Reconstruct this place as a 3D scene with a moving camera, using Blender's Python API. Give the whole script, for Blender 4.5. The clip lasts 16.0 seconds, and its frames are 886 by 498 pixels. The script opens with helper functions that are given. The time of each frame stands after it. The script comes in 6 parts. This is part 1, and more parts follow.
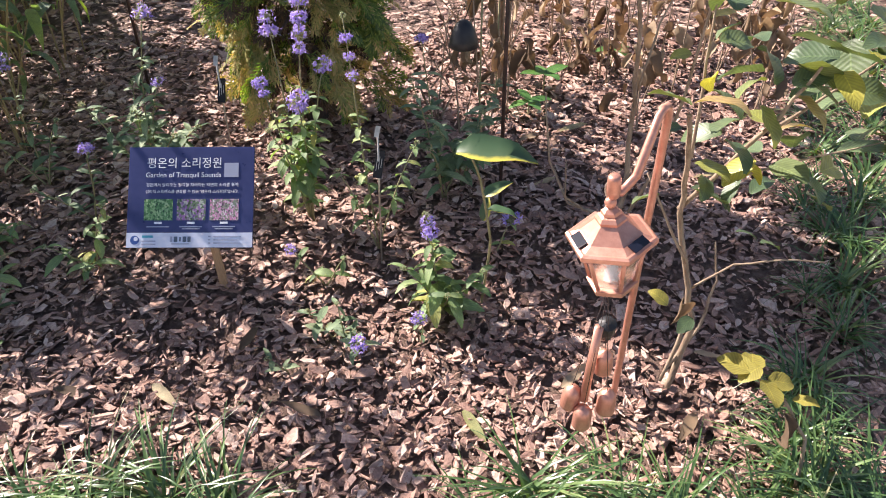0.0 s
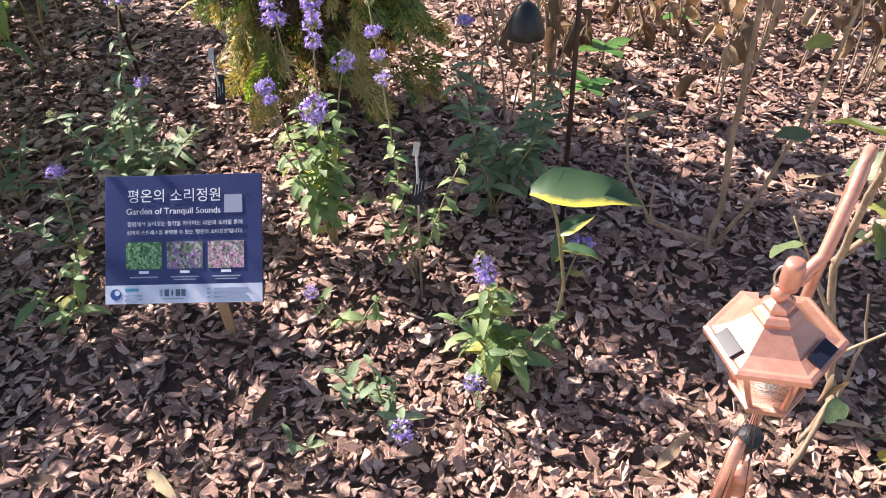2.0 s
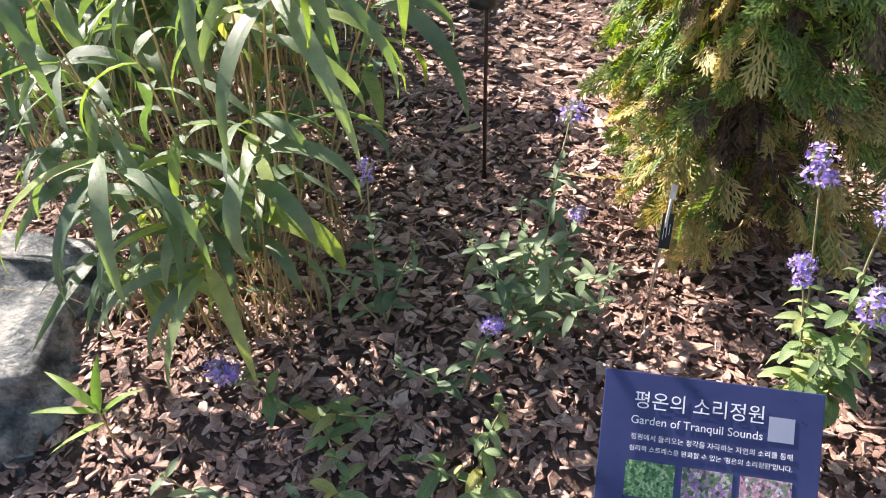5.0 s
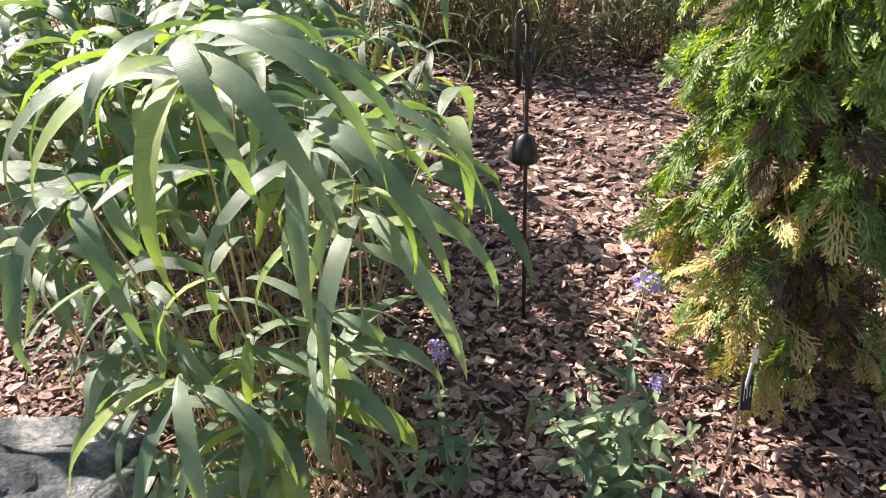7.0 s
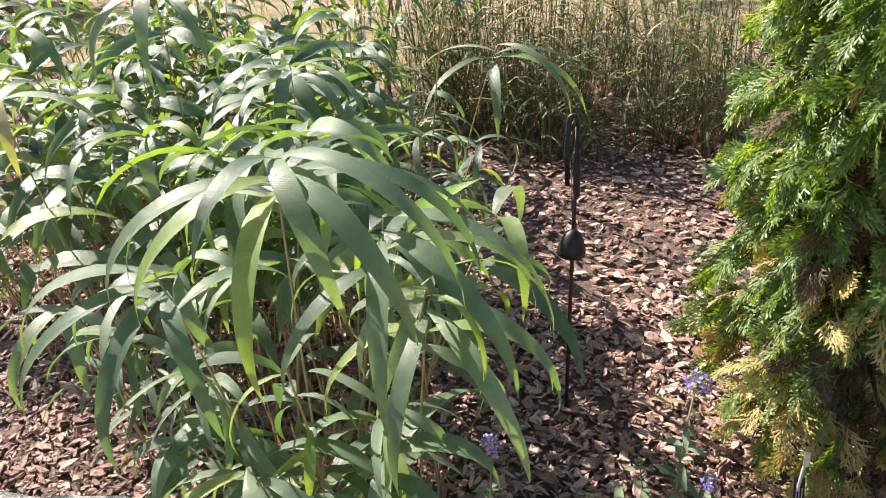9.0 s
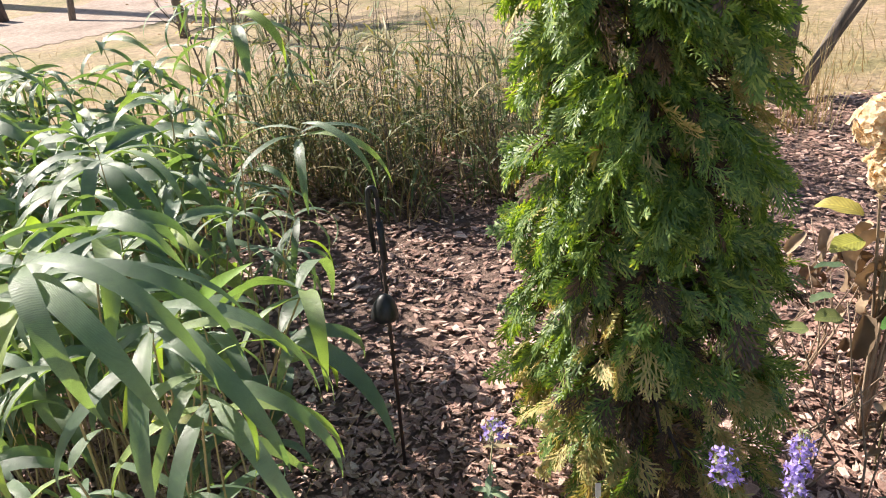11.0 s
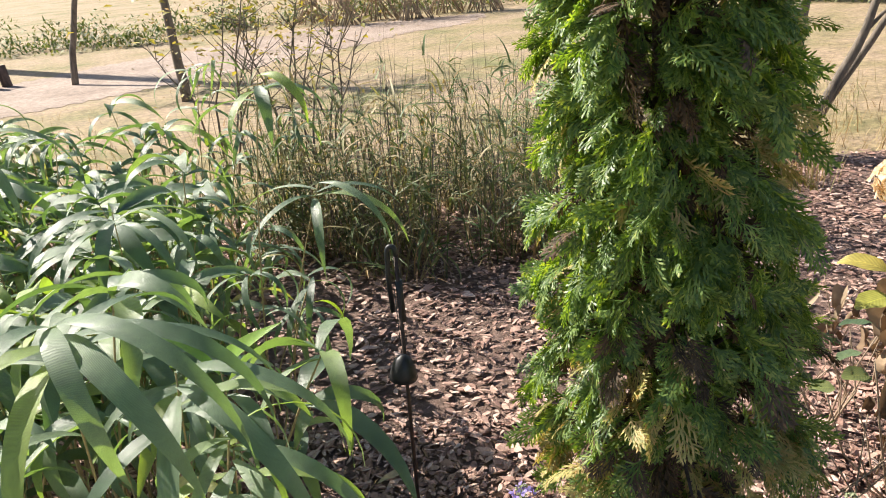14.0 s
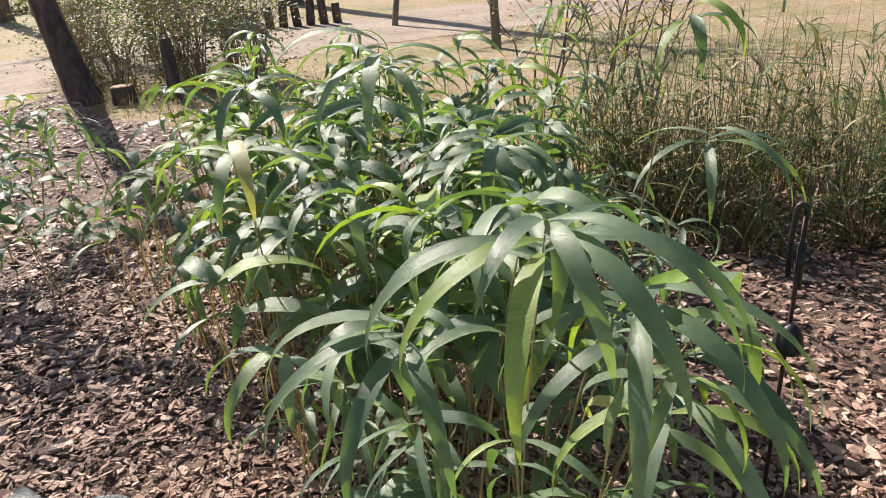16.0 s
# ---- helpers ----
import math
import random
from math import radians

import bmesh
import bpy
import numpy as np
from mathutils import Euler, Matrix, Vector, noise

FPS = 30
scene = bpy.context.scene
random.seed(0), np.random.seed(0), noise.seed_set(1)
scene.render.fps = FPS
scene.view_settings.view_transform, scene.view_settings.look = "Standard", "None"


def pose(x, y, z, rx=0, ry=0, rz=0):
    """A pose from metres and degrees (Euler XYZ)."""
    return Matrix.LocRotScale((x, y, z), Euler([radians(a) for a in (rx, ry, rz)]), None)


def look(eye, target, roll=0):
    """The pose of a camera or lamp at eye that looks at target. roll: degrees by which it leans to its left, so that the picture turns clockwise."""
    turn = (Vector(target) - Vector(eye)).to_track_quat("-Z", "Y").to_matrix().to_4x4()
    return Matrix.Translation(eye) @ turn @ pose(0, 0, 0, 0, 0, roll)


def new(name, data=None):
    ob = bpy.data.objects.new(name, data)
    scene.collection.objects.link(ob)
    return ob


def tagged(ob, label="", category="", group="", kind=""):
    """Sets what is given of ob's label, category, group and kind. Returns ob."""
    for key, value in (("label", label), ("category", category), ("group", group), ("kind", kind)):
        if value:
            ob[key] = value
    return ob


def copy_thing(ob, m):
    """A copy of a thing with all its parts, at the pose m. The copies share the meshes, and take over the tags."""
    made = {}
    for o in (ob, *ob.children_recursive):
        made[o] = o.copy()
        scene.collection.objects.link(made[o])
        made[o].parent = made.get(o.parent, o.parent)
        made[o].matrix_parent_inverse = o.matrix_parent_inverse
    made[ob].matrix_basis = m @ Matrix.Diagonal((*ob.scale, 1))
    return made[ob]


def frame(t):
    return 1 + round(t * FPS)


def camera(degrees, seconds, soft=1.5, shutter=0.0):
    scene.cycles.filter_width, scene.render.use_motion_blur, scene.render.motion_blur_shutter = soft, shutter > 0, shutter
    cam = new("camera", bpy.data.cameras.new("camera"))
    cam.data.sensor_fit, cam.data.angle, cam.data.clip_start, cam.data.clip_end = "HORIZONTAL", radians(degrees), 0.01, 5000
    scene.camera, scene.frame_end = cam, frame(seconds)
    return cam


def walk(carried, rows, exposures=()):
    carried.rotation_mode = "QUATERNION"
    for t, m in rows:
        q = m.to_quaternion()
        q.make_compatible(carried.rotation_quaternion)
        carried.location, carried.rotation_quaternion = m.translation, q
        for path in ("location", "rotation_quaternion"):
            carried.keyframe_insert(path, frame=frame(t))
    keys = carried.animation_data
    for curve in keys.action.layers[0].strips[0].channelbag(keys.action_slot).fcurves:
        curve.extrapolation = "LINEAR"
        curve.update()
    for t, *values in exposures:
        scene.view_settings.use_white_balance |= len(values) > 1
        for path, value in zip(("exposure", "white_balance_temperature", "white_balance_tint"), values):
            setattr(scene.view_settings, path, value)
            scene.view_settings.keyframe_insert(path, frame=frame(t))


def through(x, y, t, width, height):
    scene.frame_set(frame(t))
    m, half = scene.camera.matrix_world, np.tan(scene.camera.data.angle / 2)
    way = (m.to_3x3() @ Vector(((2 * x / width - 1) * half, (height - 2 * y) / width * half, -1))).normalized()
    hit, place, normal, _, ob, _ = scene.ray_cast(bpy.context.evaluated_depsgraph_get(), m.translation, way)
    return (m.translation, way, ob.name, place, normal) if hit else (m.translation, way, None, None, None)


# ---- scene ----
cam = camera(61.0, 16.0, 1.0)
PATH = [
    (0, (0.048, 0.031, 1.407), (-0.004, 1.583, 0.146), -1.1),
    (0.5, (0.047, 0.115, 1.35), (0.062, 1.64, 0.056), -0.8),
    (1, (0.061, 0.287, 1.306), (0.085, 1.779, -0.027), -1.8),
    (1.5, (0.035, 0.417, 1.3), (-0.01, 1.893, -0.048), -3.3),
    (2, (-0.046, 0.476, 1.299), (-0.147, 1.944, -0.056), -3.7),
    (2.5, (-0.226, 0.538, 1.313), (-0.33, 2.008, -0.04), -2.9),
    (3, (-0.434, 0.564, 1.312), (-0.525, 2.031, -0.045), -1.9),
    (3.5, (-0.592, 0.578, 1.327), (-0.73, 2.04, -0.031), -1.6),
    (4, (-0.697, 0.631, 1.315), (-0.969, 2.089, -0.026), -2.8),
    (4.5, (-0.795, 0.776, 1.316), (-1.154, 2.233, -0.008), -3.8),
    (5, (-0.858, 0.872, 1.32), (-1.241, 2.355, 0.033), -3.5),
    (5.2, (-0.889, 0.903, 1.327), (-1.266, 2.394, 0.049), -3.2),
    (7.5, (-1.156, 1.006, 1.525), (-1.448, 2.645, 0.417), -5.2),
    (8, (-1.204, 0.993, 1.547), (-1.573, 2.644, 0.48), -4.9),
    (10.3, (-1.019, 0.952, 1.606), (-1.311, 2.702, 0.683), -6.2),
    (10.5, (-0.997, 0.944, 1.609), (-1.23, 2.707, 0.694), -5.7),
    (11, (-0.94, 0.944, 1.632), (-1.015, 2.731, 0.738), -5.4),
    (11.5, (-0.884, 0.954, 1.629), (-0.827, 2.755, 0.762), -5.0),
    (12, (-0.845, 0.948, 1.636), (-0.674, 2.753, 0.793), -4.8),
    (12.5, (-0.835, 0.944, 1.642), (-0.588, 2.761, 0.843), -4.5),
    (13, (-0.864, 0.955, 1.641), (-0.618, 2.788, 0.879), -4.5),
    (13.5, (-0.938, 0.957, 1.633), (-0.766, 2.806, 0.89), -4.4),
    (14, (-1.007, 0.961, 1.627), (-1.054, 2.814, 0.876), -5.3),
    (14.5, (-1.084, 0.939, 1.607), (-1.366, 2.767, 0.845), -5.5),
    (15, (-1.132, 0.932, 1.590), (-1.597, 2.718, 0.822), -5.4),
    (15.5, (-1.214, 0.917, 1.574), (-1.81, 2.659, 0.798), -4.6),
    (16, (-1.352, 0.926, 1.572), (-2.047, 2.629, 0.780), -4.0),
]
walk(cam, [(t, look(eye, target, roll)) for t, eye, target, roll in PATH],
     [(0, 1.38, 6650, 17), (3, 1.58, 6650, 17), (3.5, 1.62, 6650, 17), (5, 1.62, 6650, 15), (7.5, 1.44, 6650, 14), (8, 1.33, 6650, 13), (10.5, 1.26, 6650, 11), (12.5, 1.12, 6650, 9), (14.5, 1.17, 6650, 8), (16, 0.84, 6650, 8)])

# ---- light ----
SUN_FROM = Vector((-0.45, 0.31, 0.40)).normalized()   # towards the sun: from the side and a little behind the bed
sun_el = math.asin(SUN_FROM.z)
sun_az = math.atan2(SUN_FROM.x, SUN_FROM.y)
world = bpy.data.worlds.new("sky")
scene.world = world
world.use_nodes = True
wt = world.node_tree
sky = wt.nodes.new("ShaderNodeTexSky")
sky.sky_type, sky.sun_disc = "NISHITA", False
sky.sun_elevation, sky.sun_rotation = sun_el, sun_az
sky.air_density, sky.dust_density, sky.ozone_density = 1.0, 1.0, 1.0
wt.links.new(sky.outputs[0], wt.nodes["Background"].inputs["Color"])
wt.nodes["Background"].inputs["Strength"].default_value = 0.070
sun_data = bpy.data.lights.new("sun", "SUN")
sun_data.energy, sun_data.angle, sun_data.color = 5.0, radians(0.55), (1.0, 0.93, 0.84)
sun = new("sun", sun_data)
sun.matrix_world = look(SUN_FROM * 30, (0, 0, 0))


# ---- materials ----
def graph(name):
    m = bpy.data.materials.new(name)
    m.use_nodes = True
    nt = m.node_tree
    return m, nt, nt.nodes["Principled BSDF"]


def node(nt, kind, **values):
    n = nt.nodes.new(kind)
    for k, v in values.items():
        n.inputs[k].default_value = v
    return n


def ramp(nt, source, stops):
    r = nt.nodes.new("ShaderNodeValToRGB")
    while len(r.color_ramp.elements) < len(stops):
        r.color_ramp.elements.new(0.5)
    for e, (p, c) in zip(r.color_ramp.elements, stops):
        e.position, e.color = p, (*c, 1)
    nt.links.new(source, r.inputs[0])
    return r.outputs[0]


def mixed(nt, kind, factor, a, b):
    n = nt.nodes.new("ShaderNodeMix")
    n.data_type, n.blend_type = "RGBA", kind
    for socket, v in ((n.inputs[0], factor), (n.inputs[6], a), (n.inputs[7], b)):
        if isinstance(v, (int, float)):
            socket.default_value = v
        elif isinstance(v, tuple):
            socket.default_value = (*v, 1)
        else:
            nt.links.new(v, socket)
    return n.outputs[2]


def coords(nt, stretch=(1, 1, 1), kind="Object"):
    tc = nt.nodes.new("ShaderNodeTexCoord")
    mp = nt.nodes.new("ShaderNodeMapping")
    mp.inputs["Scale"].default_value = stretch
    nt.links.new(tc.outputs[kind], mp.inputs[0])
    return mp.outputs[0]


def noisy(nt, vec, scale, detail=4.0, rough=0.6):
    n = node(nt, "ShaderNodeTexNoise", Scale=scale, Detail=detail, Roughness=rough)
    nt.links.new(vec, n.inputs["Vector"])
    return n.outputs["Fac"]


def chance(nt, by):
    if by == "island":
        return nt.nodes.new("ShaderNodeNewGeometry").outputs["Random Per Island"]
    return nt.nodes.new("ShaderNodeObjectInfo").outputs["Random"]


def bumped(nt, bsdf, height, strength, distance=0.004):
    b = node(nt, "ShaderNodeBump", Strength=strength, Distance=distance)
    nt.links.new(height, b.inputs["Height"])
    nt.links.new(b.outputs[0], bsdf.inputs["Normal"])
    return b.outputs[0]


def surface(name, stops, scale=8, fine=60, rough=0.8, bump=0.4, metal=0.0, by=None, spread=0.5, stretch=(1, 1, 1), depth=0.004, grain=0.35):
    """A solid surface: colours over a coarse noise, a fine grain, relief, and a shift from piece to piece."""
    m, nt, b = graph(name)
    vec = coords(nt, stretch)
    coarse, grainy = noisy(nt, vec, scale), noisy(nt, vec, fine, 6, 0.7)
    col = ramp(nt, coarse, stops)
    if by:
        own = ramp(nt, chance(nt, by), [(i / (len(stops) - 1), c) for i, (p, c) in enumerate(stops)])
        col = mixed(nt, "MIX", spread, col, own)
    col = mixed(nt, "OVERLAY", grain, col, ramp(nt, grainy, [(0.25, (0.1, 0.1, 0.1)), (0.75, (0.9, 0.9, 0.9))]))
    nt.links.new(col, b.inputs["Base Color"])
    nt.links.new(ramp(nt, grainy, [(0.2, (max(rough - 0.12, 0.05),) * 3), (0.8, (min(rough + 0.1, 1),) * 3)]), b.inputs["Roughness"])
    b.inputs["Metallic"].default_value = metal
    bumped(nt, b, grainy, bump, depth)
    return m


def foliage(name, stops, by="object", rough=0.42, through=0.35, glow=(1.25, 1.2, 0.5), veins=0, scale=30, gloss=0.5, ribs=0.22):
    """A leaf: a colour of its own for each leaf, blotches, parallel or fine veins, light let through."""
    m, nt, b = graph(name)
    vec = coords(nt)
    col = ramp(nt, chance(nt, by), stops)
    col = mixed(nt, "OVERLAY", 0.4, col, ramp(nt, noisy(nt, vec, scale), [(0.3, (0.25, 0.25, 0.22)), (0.7, (0.75, 0.75, 0.7))]))
    if veins < 0:
        sep = nt.nodes.new("ShaderNodeSeparateXYZ")
        nt.links.new(coords(nt, (1, 1, 1), "UV"), sep.inputs[0])
        mid = node(nt, "ShaderNodeMath")
        mid.operation = "SUBTRACT"
        nt.links.new(sep.outputs[0], mid.inputs[0])
        mid.inputs[1].default_value = 0.5
        away = node(nt, "ShaderNodeMath")
        away.operation = "ABSOLUTE"
        nt.links.new(mid.outputs[0], away.inputs[0])
        slant = node(nt, "ShaderNodeMath")
        slant.operation = "MULTIPLY_ADD"
        nt.links.new(away.outputs[0], slant.inputs[0])
        slant.inputs[1].default_value = -0.55
        nt.links.new(sep.outputs[1], slant.inputs[2])
        joined = nt.nodes.new("ShaderNodeCombineXYZ")
        nt.links.new(slant.outputs[0], joined.inputs[0])
        w = node(nt, "ShaderNodeTexWave", Scale=-veins, Distortion=0.5, Detail=1.0)
        nt.links.new(joined.outputs[0], w.inputs["Vector"])
        rib = ramp(nt, away.outputs[0], [(0.0, (0.85, 0.85, 0.7)), (0.035, (0.5, 0.5, 0.5))])
        col = mixed(nt, "OVERLAY", 0.6, col, rib)
        col = mixed(nt, "OVERLAY", 0.09, col, w.outputs["Color"])
        bumped(nt, b, w.outputs["Fac"], 0.25, 0.0012)
    elif veins:
        uv = coords(nt, (1, 1, 1), "UV")
        w = node(nt, "ShaderNodeTexWave", Scale=veins, Distortion=0.4, Detail=1.0)
        w.bands_direction = "X"
        nt.links.new(uv, w.inputs["Vector"])
        col = mixed(nt, "OVERLAY", ribs, col, w.outputs["Color"])
        bumped(nt, b, w.outputs["Fac"], ribs * 1.2, 0.0012)
    else:
        bumped(nt, b, noisy(nt, vec, scale * 6), 0.3, 0.001)
    nt.links.new(col, b.inputs["Base Color"])
    b.inputs["Roughness"].default_value = rough
    b.inputs["Specular IOR Level"].default_value = gloss
    t = nt.nodes.new("ShaderNodeBsdfTranslucent")
    nt.links.new(mixed(nt, "MULTIPLY", 1.0, col, glow), t.inputs["Color"])
    mx = nt.nodes.new("ShaderNodeMixShader")
    mx.inputs[0].default_value = through
    nt.links.new(b.outputs[0], mx.inputs[1])
    nt.links.new(t.outputs[0], mx.inputs[2])
    nt.links.new(mx.outputs[0], nt.nodes["Material Output"].inputs["Surface"])
    return m


def plain(name, colour, rough=0.5, metal=0.0):
    m, nt, b = graph(name)
    b.inputs["Base Color"].default_value = (*colour, 1)
    b.inputs["Roughness"].default_value, b.inputs["Metallic"].default_value = rough, metal
    return m


BARK_CHIP = surface("bark_chip", [(0.0, (0.155, 0.080, 0.061)), (0.3, (0.33, 0.188, 0.144)), (0.6, (0.51, 0.320, 0.252)), (1.0, (0.74, 0.555, 0.465))], 9, 110, 0.64, 0.8, by="island", spread=0.75, depth=0.006, grain=0.5)
SOIL = surface("mulch_soil", [(0.3, (0.105, 0.064, 0.050)), (0.5, (0.205, 0.128, 0.100)), (0.7, (0.340, 0.225, 0.180))], 30, 140, 0.85, 1.0, depth=0.02)
LAWN = surface("dry_lawn", [(0.3, (0.17, 0.165, 0.06)), (0.45, (0.29, 0.225, 0.115)), (0.6, (0.37, 0.265, 0.17)), (0.8, (0.20, 0.20, 0.07))], 0.7, 14, 0.95, 0.9, depth=0.03, grain=0.75)
PATH_EARTH = surface("bare_earth", [(0.35, (0.28, 0.205, 0.16)), (0.6, (0.38, 0.29, 0.235))], 0.9, 14, 0.95, 0.8, depth=0.03, grain=0.6)
STONE_SLAB = surface("pale_paving", [(0.3, (0.46, 0.40, 0.32)), (0.7, (0.60, 0.53, 0.44))], 3, 60, 0.9, 0.5, by="object", spread=0.5)
ROCK = surface("grey_rock", [(0.38, (0.085, 0.097, 0.106)), (0.46, (0.225, 0.242, 0.255)), (0.53, (0.370, 0.380, 0.386)), (0.61, (0.70, 0.68, 0.65))], 8, 60, 0.85, 1.0, depth=0.05, grain=0.9)
WOOD = surface("pale_wood", [(0.3, (0.36, 0.22, 0.12)), (0.7, (0.50, 0.33, 0.19))], 14, 90, 0.75, 0.4, stretch=(6, 6, 0.6))
TWIG = surface("twig_bark", [(0.3, (0.22, 0.15, 0.10)), (0.7, (0.42, 0.32, 0.23))], 25, 140, 0.85, 0.5, stretch=(2, 2, 0.5))
TRUNK = surface("dark_bark", [(0.3, (0.05, 0.038, 0.034)), (0.55, (0.13, 0.095, 0.085)), (0.75, (0.24, 0.175, 0.15))], 9, 50, 0.92, 1.0, stretch=(2, 2, 0.35), depth=0.03)
PINE_BARK = surface("pine_bark", [(0.3, (0.075, 0.045, 0.038)), (0.5, (0.20, 0.125, 0.10)), (0.7, (0.36, 0.24, 0.20))], 14, 60, 0.92, 1.0, stretch=(2, 2, 0.3), depth=0.04, grain=0.6)
GREY_BARK = surface("grey_bark", [(0.3, (0.09, 0.075, 0.06)), (0.7, (0.26, 0.21, 0.165))], 12, 60, 0.88, 0.8, stretch=(2, 2, 0.4), depth=0.01)
DRY = foliage("dry_straw", [(0.0, (0.22, 0.14, 0.07)), (0.4, (0.40, 0.28, 0.14)), (0.7, (0.52, 0.40, 0.22)), (1.0, (0.20, 0.24, 0.08))], "island", 0.7, 0.25, (1.1, 1.0, 0.8), scale=12)
DRY_LEAF = foliage("withered_leaf", [(0.0, (0.12, 0.080, 0.052)), (0.6, (0.27, 0.185, 0.118)), (1.0, (0.43, 0.335, 0.23))], "object", 0.8, 0.18, (1.15, 0.92, 0.65), scale=25)
STRAW_LEAF = foliage("straw_leaf", [(0.0, (0.38, 0.30, 0.18)), (0.6, (0.52, 0.43, 0.27)), (1.0, (0.30, 0.32, 0.13))], "object", 0.6, 0.3, (1.1, 1.0, 0.7), veins=7)
REED = foliage("reed_green", [(0.0, (0.095, 0.145, 0.055)), (0.5, (0.18, 0.215, 0.095)), (0.75, (0.34, 0.29, 0.15)), (1.0, (0.42, 0.29, 0.15))], "island", 0.6, 0.3, (1.1, 1.1, 0.6), scale=12)
BAMBOO = foliage("bamboo_leaf", [(0.0, (0.098, 0.160, 0.098)), (0.45, (0.150, 0.220, 0.134)), (0.78, (0.215, 0.285, 0.180)), (0.90, (0.25, 0.34, 0.095)), (0.975, (0.30, 0.38, 0.090)), (1.0, (0.46, 0.40, 0.21))], "object", 0.45, 0.33, (1.5, 1.65, 0.45), veins=9, gloss=0.9, ribs=0.36)
BAMBOO_BRIGHT = foliage("young_bamboo_leaf", [(0.0, (0.21, 0.36, 0.07)), (1.0, (0.27, 0.42, 0.09))], "object", 0.42, 0.34, (1.4, 1.6, 0.4), veins=9)
CULM = surface("bamboo_culm", [(0.3, (0.30, 0.24, 0.10)), (0.7, (0.46, 0.36, 0.19))], 20, 90, 0.6, 0.2, stretch=(1, 1, 0.3), by="object")
MINT = foliage("mint_leaf", [(0.0, (0.13, 0.21, 0.10)), (0.5, (0.21, 0.31, 0.145)), (0.85, (0.31, 0.40, 0.20)), (1.0, (0.46, 0.44, 0.14))], "object", 0.6, 0.36, (1.3, 1.35, 0.5), scale=40, veins=-2.6)
GREY_MINT = foliage("grey_mint_leaf", [(0.0, (0.11, 0.17, 0.10)), (0.6, (0.20, 0.28, 0.17)), (1.0, (0.33, 0.40, 0.25))], "object", 0.65, 0.30, (1.2, 1.3, 0.6), scale=40, veins=-2.6)
STEM = surface("green_stem", [(0.3, (0.20, 0.19, 0.09)), (0.7, (0.34, 0.30, 0.16))], 20, 90, 0.7, 0.2)
PETAL = foliage("violet_petal", [(0.0, (0.33, 0.24, 0.60)), (0.5, (0.46, 0.37, 0.74)), (1.0, (0.66, 0.59, 0.86))], "island", 0.6, 0.35, (1.1, 0.95, 1.2), scale=60)
CALYX = foliage("pale_calyx", [(0.0, (0.24, 0.28, 0.16)), (1.0, (0.44, 0.45, 0.30))], "island", 0.65, 0.3, (1.1, 1.1, 0.7), scale=60)
CEDAR = foliage("cedar_frond", [(0.0, (0.072, 0.132, 0.042)), (0.45, (0.140, 0.225, 0.064)), (0.85, (0.235, 0.325, 0.095)), (1.0, (0.360, 0.400, 0.125))], "island", 0.44, 0.42, (1.75, 1.70, 0.28), scale=9, gloss=0.55)
CEDAR_DRY = foliage("cedar_straw", [(0.0, (0.250, 0.270, 0.090)), (0.5, (0.480, 0.430, 0.165)), (1.0, (0.600, 0.420, 0.200))], "island", 0.6, 0.30, (1.3, 1.15, 0.5), scale=9)
# dead brown sprays; the same dark colour stands in for shade inside the crown
CEDAR_DEAD_SHADE = foliage("cedar_brown_shade", [(0.0, (0.055, 0.040, 0.026)), (0.6, (0.115, 0.075, 0.045)), (1.0, (0.190, 0.110, 0.062))], "island", 0.8, 0.1, (1.1, 0.9, 0.6), scale=9)
LILYTURF = foliage("lilyturf_blade", [(0.0, (0.05, 0.11, 0.045)), (0.5, (0.11, 0.20, 0.07)), (0.85, (0.22, 0.31, 0.12)), (1.0, (0.55, 0.50, 0.30))], "island", 0.30, 0.3, (1.3, 1.3, 0.5), scale=14, gloss=0.8)
BROAD = foliage("broad_leaf", [(0.0, (0.075, 0.12, 0.065)), (0.5, (0.135, 0.185, 0.095)), (0.75, (0.20, 0.235, 0.09)), (0.88, (0.42, 0.40, 0.07)), (1.0, (0.36, 0.26, 0.13))], "object", 0.42, 0.24, (1.35, 1.3, 0.4), scale=28, veins=-3.2)
FRESH = foliage("fresh_leaf", [(0.0, (0.06, 0.17, 0.045)), (1.0, (0.12, 0.26, 0.07))], "object", 0.45, 0.35, (1.3, 1.5, 0.4), scale=30, veins=-3.2)
two, tnt, tb = graph("two_tone_leaf")
sep = tnt.nodes.new("ShaderNodeSeparateXYZ")
tnt.links.new(coords(tnt, (1, 1, 1), "UV"), sep.inputs[0])
edge_mix = node(tnt, "ShaderNodeMath")
edge_mix.operation = "MULTIPLY_ADD"
tnt.links.new(noisy(tnt, coords(tnt), 30), edge_mix.inputs[0])
edge_mix.inputs[1].default_value = 0.5
tnt.links.new(sep.outputs[0], edge_mix.inputs[2])
tnt.links.new(ramp(tnt, edge_mix.outputs[0], [(0.10, (0.50, 0.42, 0.05)), (0.42, (0.42, 0.38, 0.06)), (0.60, (0.060, 0.105, 0.045)), (1.0, (0.050, 0.105, 0.045))]), tb.inputs["Base Color"])
tb.inputs["Roughness"].default_value = 0.45
CREAM = foliage("cream_bract", [(0.0, (0.784, 0.770, 0.582)), (0.5, (0.930, 0.913, 0.806)), (1.0, (0.930, 0.930, 0.900))], "island", 0.6, 0.52, (1, 1, 0.9), scale=50)
